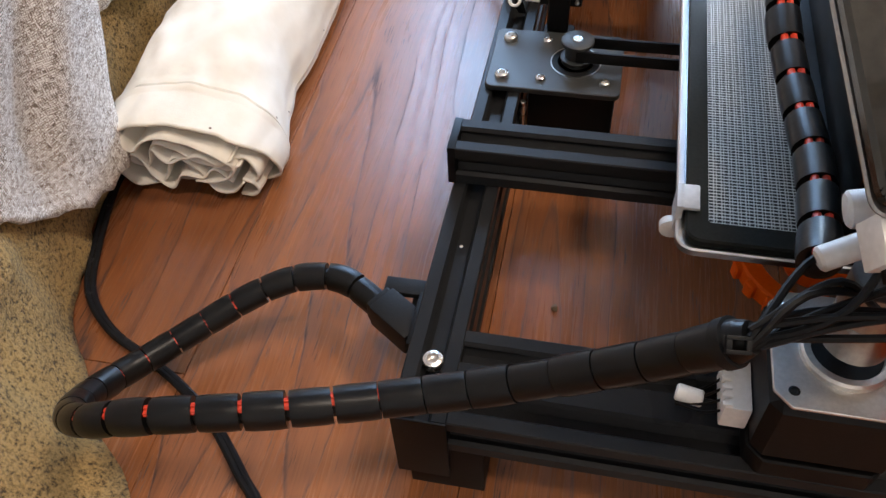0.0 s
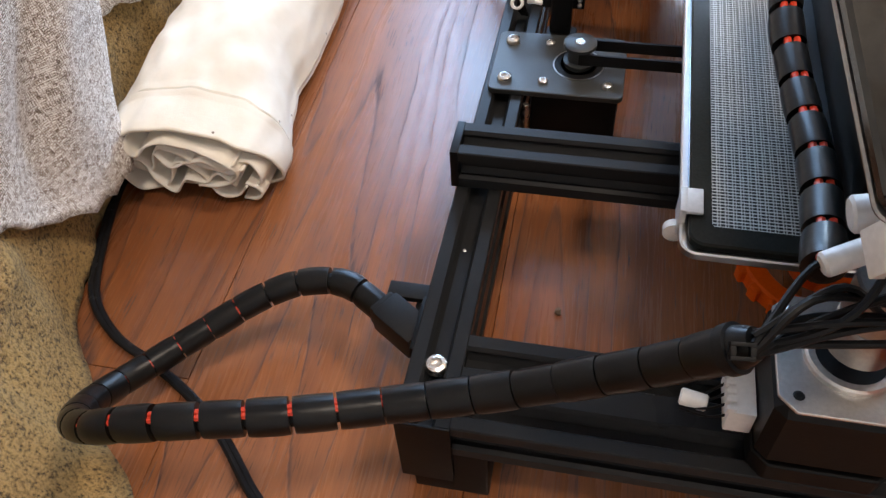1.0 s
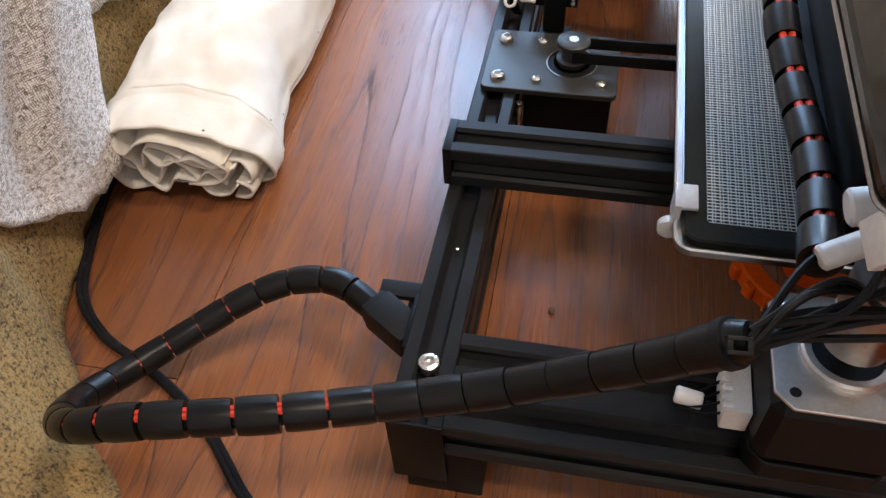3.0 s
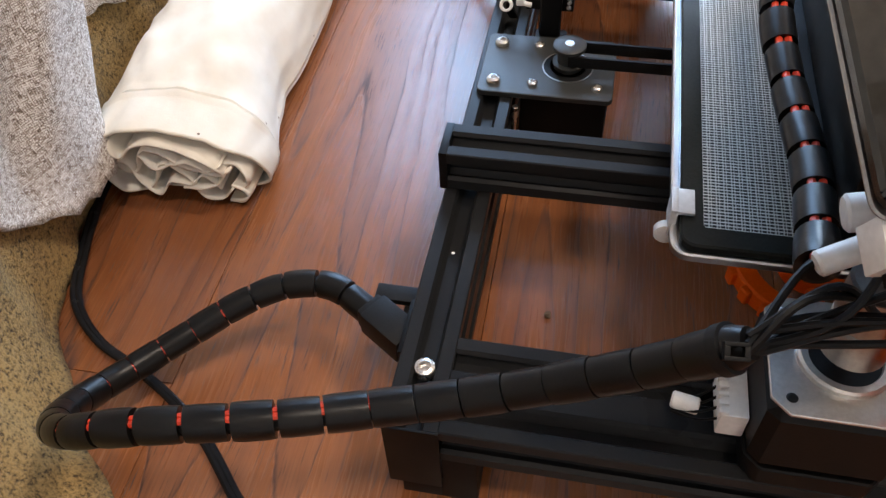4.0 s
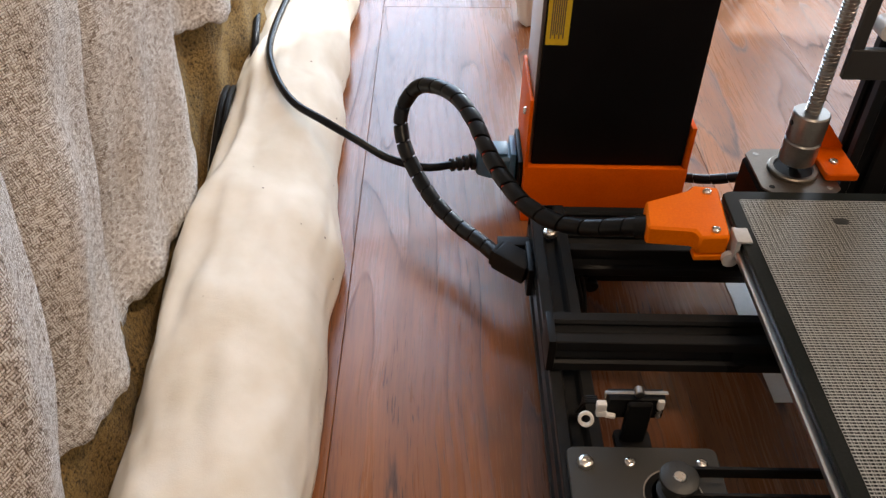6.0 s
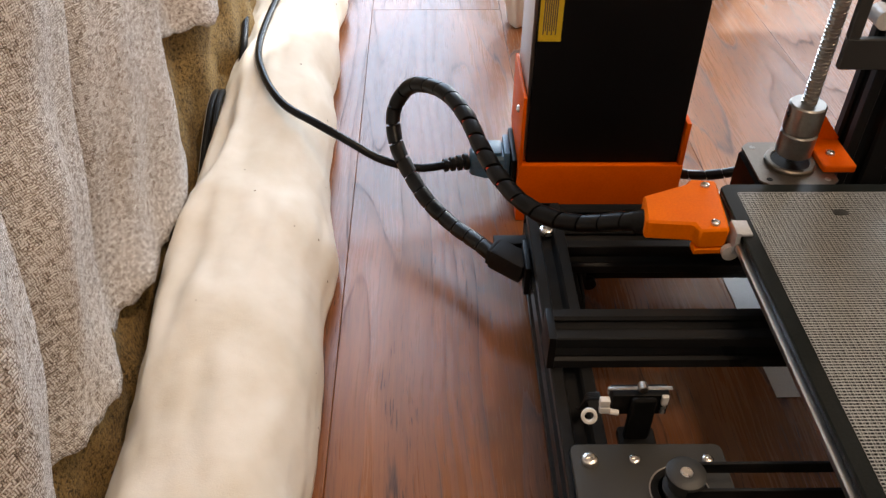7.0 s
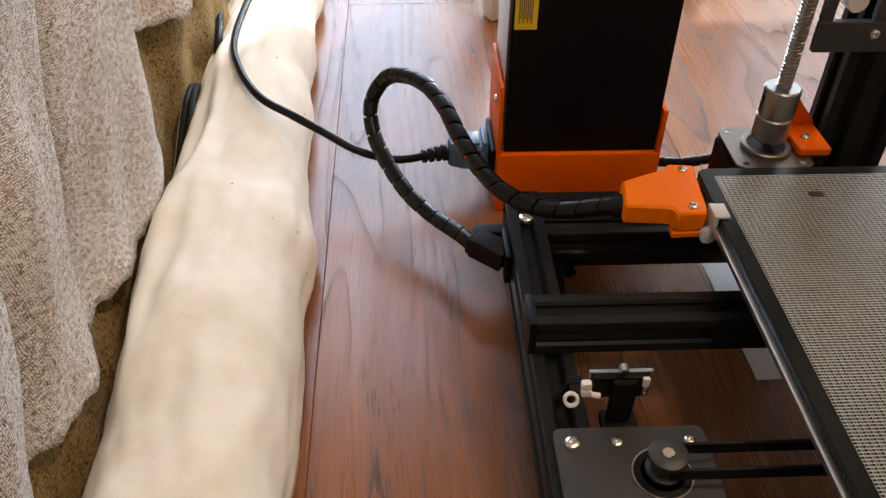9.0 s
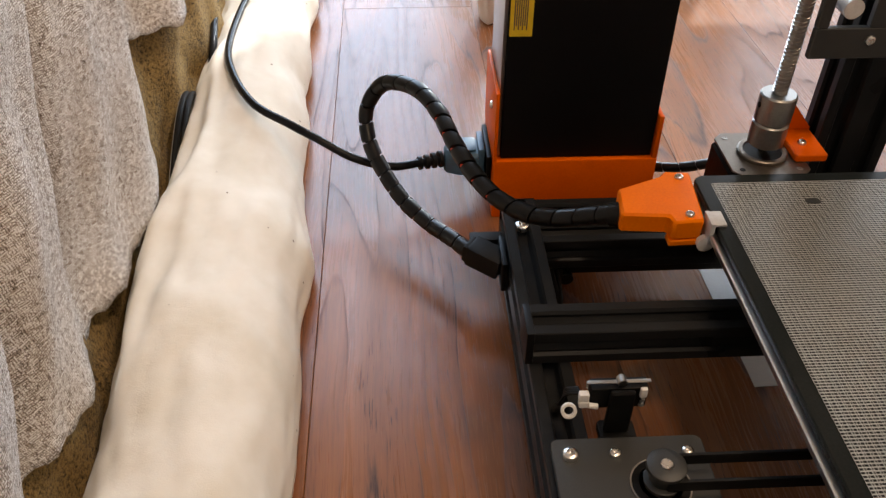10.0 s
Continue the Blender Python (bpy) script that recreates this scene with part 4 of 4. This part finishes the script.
lab = part("label", box(0.62, 1.95, 44.555, 44.597, 13.0, 19.0, 0), "yellow", psu, "yellow warning label with dark lines")
for k in range(7):
    part("print_line", box(0.85 + 0.12 * k, 0.92 + 0.12 * k, 44.54, 44.554, 13.4 + 0.25 * (k % 2), 18.6 - 0.4 * (k % 3), 0), "couch", lab)
part("inlet", box(-0.25, 0.08, 45.3, 49.5, 0.9, 4.2, 0.1), "black", psu)
part("rocker_switch", box(-0.38, -0.2, 45.5, 46.6, 1.2, 2.6, 0.06), "black", psu)

cord = thing("mains_lead", (-9, 46, 0), "black power cord with a moulded plug across the white cloth roll", "cable")
plug_body = part("plug_body", slab([(-0.3, 45.85), (-0.3, 48.15), (-2.0, 47.9), (-3.0, 47.45), (-3.0, 46.45), (-2.0, 46.0)], 2.2, 4.0, 0.18), "blue", cord, "moulded plug coloured blue-grey for reflected daylight")
part("plug_grip", join(box(-2.3, -0.9, 46.2, 47.8, 4.08, 4.22, 0.05), box(-0.75, -0.35, 45.8, 48.2, 2.1, 4.45, 0.08)), "blue", plug_body)
for k in range(4):
    part("strain_relief", rod((-3.1 - 0.46 * k, 46.9 - 0.14 * k, 3.1), (-3.38 - 0.46 * k, 46.83 - 0.14 * k, 3.1), 0.58 - 0.04 * k, 16), "rubber", cord)
part("cord", sweep(spline([(-2.6, 47.0, 3.1), (-4.6, 46.3, 3.2), (-6.6, 45.8, 3.3), (-9.0, 46.0, 3.9), (-11.2, 46.7, 4.9), (-13.3, 47.6, 5.7), (-15.7, 49.5, 6.1), (-17.7, 53.8, 6.1), (-18.7, 58.5, 6.1), (-18.6, 67.0, 6.1), (-17.6, 76, 6.2), (-17.0, 90, 6.1)], 90)[0], 0.28, 12), "cord", cord)

wall_cord = thing("wall_cord", (-21, 75, 0), "dark cord hanging down behind the cloth roll", "cable")
part("cord", sweep(spline([(-20.0, 56, 4.2), (-20.0, 59, 5.9), (-20.5, 63, 6.4), (-20.9, 67, 6.7), (-20.6, 76, 6.8), (-20.2, 90, 6.8)], 40)[0], 0.30, 12), "cord", wall_cord)

lead = thing("motor_lead", (12, 45, 1), "black wrapped lead running behind the lift motors", "cable")
fr = wrap_turns(lead, [(10.6, 45.6, 3.0), (12.5, 44.5, 3.6), (14.5, 43.6, 4.6), (17.5, 43.2, 5.6), (23, 43.4, 6.2), (32, 44, 6.0)], 0.34, 1.1, 0.05, 0.3)

white_bag = thing("white_bag", (2.0, 75, 0), "small white crumpled bag on the floor behind", "bag")
bm = bmesh.new()
bmesh.ops.create_icosphere(bm, subdivisions=4, radius=1)
for v in bm.verts:
    n = noise.noise(v.co * 2.2) * 0.25
    v.co = Vector((2.9 + v.co.x * 1.5 * (1 + n), 76 + v.co.y * 2.5 * (1 + n), max(0.02, 4.2 + v.co.z * 4.6 * (1 + n))))
part("bag", bm, "paper", white_bag)

# papers under the machine
sheet = thing("paper_sheet", (18, 34, 0), "white sheet of paper on the floor under the printer", "paper")
part("page", turn_bm(slab([(-5.4, -5.0), (5.4, -5.0), (5.4, 5.0), (-5.4, 5.0)], 0.02, 0.05, 0), Matrix.Translation((18.2, 33.85, 0)) @ Matrix.Rotation(radians(1.5), 4, "Z")), "paper", sheet)

# screw-sized debris on the floor
crumb = thing("floor_crumb", (5.0, 8.1, 0), "tiny dark crumb on the wooden floor", "debris")
bm = bmesh.new()
bmesh.ops.create_icosphere(bm, subdivisions=2, radius=0.16)
for v in bm.verts:
    v.co = v.co * (1 + 0.5 * noise.noise(v.co * 9)) + Vector((5.0, 8.1, 0.12))
part("crumb", bm, "couch", crumb)

# wiring under the far side beam
tray = thing("cable_tray", (10, 34.6, 1.5), "black wiring cover under the far side beam", "cable tray")
part("cover", box(2.1, 22, 35.9, 38.6, 2.15, H - 2.05, 0.15), "black", tray)
for x in (3.6, 14.5):
    part("wheel", rod((x, 35.5, 2.05), (x, 36.2, 2.05), 0.42, 18), "black", tray)
for k in range(3):
    part("wire", sweep(spline([(2.3 + 0.3 * k, 35.4, H - 2.0), (2.8 + 0.2 * k, 34.9, H - 3.4), (3.3, 34.9 - 0.3 * k, 0.3)], 12)[0], 0.11, 6), "rubber", tray)

# ---------------------------------------------------------------- print on the bed
relief = thing("printed_relief", (BX + 9.5, 17, BZ), "salmon printed relief with a thin outline skirt on the bed", "3D print")
PX = BX - 1.2
part("skirt", sweep([Vector((x + PX, y, BZ + 0.06)) for x, y in ((7.0, 22), (7.05, 17.9), (7.5, 16.6), (8.6, 14.9), (9.3, 13.8), (10.4, 12.7), (12.2, 10.8), (16, 9.5), (22, 10))], 0.08, 6), "marble", relief)


def relief_mesh():
    bm = bmesh.new()
    grid = {}
    for i in range(90):
        for j in range(70):
            x, y = 7.2 + i * 0.15, 11.6 + j * 0.15
            edge = (x - 7.9) * 0.60 + (y - 16.0) * 0.46
            hgt = max(0.0, min(1.0, edge * 1.2)) * (0.75 + 0.55 * noise.noise(Vector((x * 1.3, y * 1.3, 1.0))) + 0.35 * noise.noise(Vector((x * 3.1, y * 3.1, 4.0))))
            if edge > -0.15:
                grid[i, j] = bm.verts.new((x + PX, y, BZ + 0.02 + max(0.0, hgt)))
    for (i, j), v in grid.items():
        q = [grid.get(k) for k in ((i, j), (i + 1, j), (i + 1, j + 1), (i, j + 1))]
        if all(q):
            bm.faces.new(q)
    return bm


part("relief", relief_mesh(), "marble", relief)
block = part("raised_block", turn_bm(box(-1.3, 1.6, -0.85, 0.9, 0, 1.5, 0.1), Matrix.Translation((12.3 + PX, 12.9, BZ + 0.02)) @ Matrix.Rotation(radians(-28), 4, "Z")), "orange", relief, "orange printed block with carved strokes")

# ---------------------------------------------------------------- couch, blanket and cloth roll


def along(table, y):
    """Smooth look-up in rows of (y, value)."""
    ys, vs = zip(*table)
    return float(np.interp(y, ys, vs))


couch = thing("couch", (-60, 30, 0), "brown upholstered couch hidden under a draped blanket", "couch")
part("base", box(-110, -25.5, -60, 125, 0, 40, 3.0, 3), "couch", couch)

throw = thing("blanket", (-21, 30, 0), "grey-beige woven blanket with brown plush lining, draped to the floor", "blanket")
HEM = [(-30, 6), (-6, 6.4), (0, 8.0), (2.5, 7.2), (4.5, 5.6), (6, 4.2), (8, 3.0), (10, 2.4), (12, 2.4), (14, 3.4), (16, 4.7), (19, 5.9), (22, 5.5), (24, 5.2), (28, 4.6), (34, 4.5), (39, 4.9), (43.3, 6.6), (45.6, 8.8), (48.4, 11.0), (52, 10.2), (55.2, 10.0), (57, 12.5), (62, 18), (70, 22), (110, 22)]
CREST = [(-30, 1.5), (-10, 2.6), (-2, 3.0), (4, 3.2), (8, 3.3), (11, 3.4), (13, 3.1), (14.5, 2.5), (15.8, 1.0), (17.5, -0.5), (19.5, -0.3), (22, 0.8), (24.5, 1.1), (27, 0.5), (28.8, -0.6), (30, -1.5), (31.4, -0.6), (34, 0.3), (38, 0.55), (41, 0.3), (44, -1.0), (48, -1.3), (52, 0.3), (58, 0.4), (70, -0.6), (110, -2)]


def blanket_x(y, z):
    u = y - 0.38 * (z - 6)
    fold = (along(CREST, u) + along(CREST, u - 0.7) + along(CREST, u + 0.7)) / 3
    fold += 0.20 * math.sin(u * 0.62 + 0.09 * z) + 0.12 * math.sin(u * 1.5 - 0.12 * z + 1.0)
    fade = max(0.15, 1 + 0.035 * min(max(z - 5, 0.0), 10.0) - max(0.0, z - 18) / 30)
    return -21.2 + fold * fade - 0.03 * (z - 6) + 0.55 * noise.noise(Vector((y * 0.16, z * 0.16, 2.0))) + 0.22 * noise.noise(Vector((u * 0.5, z * 0.2, 5.0)))


def grid_mesh(rows):
    bm = bmesh.new()
    vs = [[bm.verts.new(c) for c in r] for r in rows]
    for a, b in zip(vs, vs[1:]):
        for k in range(len(a) - 1):
            bm.faces.new((a[k], a[k + 1], b[k + 1], b[k]))
    return bm


def thicken(ob, cm):
    mod = ob.modifiers.new("thickness", "SOLIDIFY")
    mod.thickness, mod.offset = cm * CM, 0.0
    return ob


rows = []
for i in range(300):
    y = -30 + i * 0.42
    lo = along(HEM, y) + 0.28 * abs(math.sin(y * 1.9)) + 0.25 * noise.noise(Vector((y * 0.8, 0, 0)))
    row = []
    for k in range(46):
        z = lo + (39.5 - lo) * (k / 45) ** 1.15
        row.append((blanket_x(y, z) + 0.25 * math.exp(-(z - lo) * 1.2), y, z))
    for k in range(1, 9):
        row.append((-23 - k * 4.5, y, 40.7 + 0.4 * math.sin(y * 0.3)))
    rows.append(row)
face = part("woven_face", grid_mesh(rows), "weave", throw, "grey-beige woven face")
# cloth coordinates: lengths run along the threads, from mid height and from the first column
run_y = np.concatenate(([0], np.cumsum(np.linalg.norm(np.diff(np.array([r[18] for r in rows]), axis=0), axis=1)))) * CM
uv_of = []
for i, r in enumerate(rows):
    drop = np.concatenate(([0], np.cumsum(np.linalg.norm(np.diff(np.array(r), axis=0), axis=1)))) * CM
    uv_of += [(run_y[i], h) for h in drop - drop[45]]
cloth_uv = face.data.uv_layers.new(name="cloth")
for lp in face.data.loops:
    cloth_uv.data[lp.index].uv = uv_of[lp.vertex_index]
thicken(face, 0.35)

FOOT = [(-30, -9.5), (-8, -7.0), (-4.3, -10.3), (-1, -13.2), (2, -16.0), (6, -17.9), (10, -18.8), (13, -19.6), (19, -20.3), (28, -20.8), (37, -21.2), (50, -21.9), (56, -21.3), (60, -20.0), (63, -19.6), (66, -21.0), (72, -21.6), (110, -22.5)]
rows = []
for i in range(260):
    y = -30 + i * 0.5
    hem = along(HEM, y) + 3.0
    foot = along(FOOT, y) + 0.25 * math.sin(y * 1.1) + 0.4 * noise.noise(Vector((y * 0.5, 3, 1)))
    row = []
    for k in range(26):
        s = k / 25
        z = 0.15 + hem * s
        top = blanket_x(y, hem) - 0.45
        pool = max(0.0, foot + 20.0)
        x = foot + (top - foot) * (s ** (0.55 if pool > 1 else 1.0))
        x += 0.35 * noise.noise(Vector((y * 0.6, z * 0.5, 7.0))) * math.sin(3.14 * s)
        z += 0.35 * pool ** 0.5 * math.sin(3.14 * min(1, s * 1.6)) * (1 if s < 0.62 else 0)
        row.append((x, y, z))
    rows.append(row)
thicken(part("plush_lining", grid_mesh(rows), "plush", throw, "brown plush lining"), 0.3)

roll = thing("cloth_roll", (-16, 45, 0), "rolled white cotton cloth with a hemmed open end on the floor", "cloth roll")
RIGHT = [(12, -10.1), (16, -10.6), (20, -11.2), (26, -11.4), (33, -11.6), (38, -11.6), (42, -12.2), (48, -12.7), (59, -13.5), (80, -14.2), (120, -15)]
LEFT = [(12, -19.4), (16, -19.6), (26, -20.4), (40, -21.0), (57, -21.6), (80, -22.5), (120, -23)]
HIGH = [(12, 4.5), (17, 5.2), (26, 5.9), (40, 5.6), (47, 5.2), (60, 5.6), (120, 5.6)]


def roll_ring(y, shrink=0.0, n=190):
    xl, xr, hh = along(LEFT, y) + shrink, along(RIGHT, y) - shrink, along(HIGH, y) - shrink * 1.3
    cx, a = (xl + xr) / 2, (xr - xl) / 2
    out = []
    for k in range(n):
        w = 6.28319 * k / n
        c, s = math.cos(w), math.sin(w)
        p = 0.80
        x = cx + a * math.copysign(abs(c) ** p, c)
        z = hh * 0.17 + (hh * 0.83 if s > 0 else hh * 0.17) * math.copysign(abs(s) ** (0.92 if s > 0 else 0.6), s)
        b = 0.36 * noise.noise(Vector((x * 0.28, y * 0.16, z * 0.3))) + 0.13 * noise.noise(Vector((x * 0.9, y * 0.55, z)))
        b += 0.16 * math.sin(0.55 * y + 1.1 * x) * max(0.0, c) * (1 if y > 20 else 0.3)
        if 24 < y < 66 and s > 0:
            for off, amp, ph in ((0.23, 0.42, 0.0), (0.11, 0.36, 2.0), (0.34, 0.15, 4.0)):
                ridge = xl + (xr - xl) * (off + 0.0075 * (y - 40)) + 0.35 * math.sin(y * 0.31 + ph)
                b += amp * math.exp(-((x - ridge) / 0.5) ** 2) * math.sin(3.14 * (y - 24) / 42) ** 0.5
        if s < 0:
            x = cx + (x - cx) * (1 - 0.22 * abs(s))
        out.append((x + b * c, y, max(0.03 + shrink * 0.5, z + b * max(0.0, s) * 1.4)))
    return out


rows = []
seam = 15.7
stations = [12.6 + 0.16 * i for i in range(45)] + [19.8 + 0.7 * i for i in range(130)]
for y in stations:
    step = -0.06 if y < seam - 0.55 else (-0.10 if y < seam - 0.3 else (0.12 if y < seam - 0.12 else (-0.02 if y < seam + 0.25 else 0.0)))
    row = []
    for x, yy, z in roll_ring(y, step):
        lip = 0.45 * noise.noise(Vector((x * 0.5, 1.0, z * 0.5))) + 0.10 * (x + 15) - 0.28 * z + 1.0
        row.append((x, yy + lip * max(0.0, 1 - (y - 12.6) / 5.5), z))
    row.append(row[0])
    rows.append(row)
shell = part("cloth", grid_mesh(rows), "cloth", roll)
thicken(shell, 0.14)


def crumple(name, pts, y0, y1, thick=0.11):
    """A folded strip of cloth seen end on, inside the roll."""
    dense, _ = spline([(x, 0, z) for x, z in pts], 60)
    rr = []
    for j in range(12):
        y = y0 + (y1 - y0) * j / 11
        rr.append([(p.x + 0.12 * noise.noise(Vector((p.x, y, 3))), y + 0.35 * noise.noise(Vector((p.x * 0.7, p.z * 0.7, j * 0.02))), max(0.12, p.z + 0.12 * noise.noise(Vector((p.x, y, 9))))) for p in dense])
    return thicken(part(name, grid_mesh(rr), "cloth", roll), thick)


crumple("inner_fold", [(-18.9, 2.6), (-18.2, 1.0), (-16.8, 0.5), (-15.6, 1.4), (-15.0, 2.6), (-14.0, 2.3), (-13.2, 1.0), (-12.2, 0.6), (-11.4, 1.4)], 12.3, 17.5)
crumple("inner_fold", [(-18.4, 3.6), (-17.6, 2.2), (-16.6, 1.8), (-16.2, 2.9), (-15.6, 3.6), (-14.4, 3.2), (-13.4, 2.5), (-12.2, 2.3), (-11.3, 2.6)], 12.3, 17.5)
crumple("inner_fold", [(-17.4, 3.9), (-16.9, 3.0), (-16.0, 3.9), (-14.6, 4.1), (-13.0, 3.5), (-12.0, 3.2), (-11.6, 2.4), (-12.4, 1.6), (-14.0, 1.3)], 12.1, 17.5)
crumple("inner_fold", [(-18.6, 1.6), (-17.9, 2.9), (-17.0, 2.6), (-16.4, 1.2), (-15.4, 0.7), (-14.6, 1.7), (-13.6, 1.5), (-12.8, 2.2), (-11.9, 1.5)], 12.15, 17.5, 0.09)
crumple("inner_fold", [(-16.0, 3.2), (-15.2, 2.4), (-14.2, 2.8), (-13.4, 3.1), (-12.6, 2.7), (-11.6, 3.1)], 12.2, 17.5, 0.09)
crumple("corner_flap", [(-11.7, 2.9), (-11.1, 2.7), (-10.6, 2.1), (-10.7, 1.5), (-11.3, 1.2)], 12.7, 15.0, 0.14)
crumple("corner_flap", [(-11.5, 1.5), (-10.9, 1.3), (-10.7, 0.85), (-11.1, 0.4), (-11.9, 0.3)], 12.5, 14.6, 0.14)
part("inner_core", box(-18.8, -11.2, 15.6, 17.2, 0.4, 3.4, 0.5), "cloth", roll)

# flat black cord that runs from under the roll round to the near loom
flat = thing("flat_cord", (-14, 4, 0), "black twin cord lying on the floor by the blanket", "cable")
for off in (0.0, 0.27):
    pts = spline([(-19.2 + off, 14.5, 0.2), (-19.0 + off, 11.9, 0.3), (-17.8 + off, 7.4, 0.3), (-16.75 + off, 5.05, 0.3), (-14.8 + off, 3.3, 0.3), (-12.6 + off, 2.25, 0.3), (-10.5 + off, 1.15, 0.3), (-8.3 + off, -0.4, 0.3), (-6.3 + off, -2.4, 0.3), (-5.2 + off, -3.6, 0.3), (-3.5 + off, -7, 0.3)], 80)[0]
    part("conductor", sweep(pts, 0.17, 10), "cord", flat)

# the same kind of cord, arched up between blanket and roll
arch = thing("cord_loop", (-21, 48, 0), "black twin cord arched up between blanket and cloth roll", "cable")
for off in (0.0, 0.42):
    pts = spline([(-20.5 + off, 36, 0.6), (-20.75 + off, 42, 1.2), (-20.95 + off, 46, 3.0), (-21.0 + off, 49.5, 4.6), (-21.1 + off, 52, 5.0), (-21.4 + off, 54.5, 4.2), (-21.8 + off, 57, 2.0), (-21.9 + off, 58, 0.6)], 60)[0]
    part("conductor", sweep(pts, 0.24, 10), "rubber", arch)
part("pale_core", sweep([p + Vector((-0.62, 0, 0.02)) for p in pts], 0.07, 8), "grey", arch, "pale grey edge")

# ---------------------------------------------------------------- floor planks
PW, PL = 12.85, 122.0
PLANKS = {}


def plank_mesh(length):
    """One mesh for each length of plank."""
    key = round(length, 1)
    if key not in PLANKS:
        bm = box(0.012, PW - 0.012, 0.012, length - 0.012, -1.2, 0.0, 0.03, 1)
        for v in bm.verts:
            v.co *= CM
        PLANKS[key] = bpy.data.meshes.new("plank")
        bm.to_mesh(PLANKS[key])
        bm.free()
        PLANKS[key].materials.append(M["floor"])
    return PLANKS[key]


OFFSETS = (2.0, 79.0, 40.0, 96.0, 20.0, 61.0, 110.0, 33.0)
for c in range(-12, 15):
    x = -10.55 + PW * c
    start = OFFSETS[(c + 1) % 8] - 2 * PL
    for r in range(4):
        y = start + r * PL
        y, end = max(y, -129.0), min(y + PL, 149.0)
        if end - y < 2:
            continue
        plank = new("plank", plank_mesh(end - y))
        plank.location = (x * CM, y * CM, 0)
        plank.parent = floor
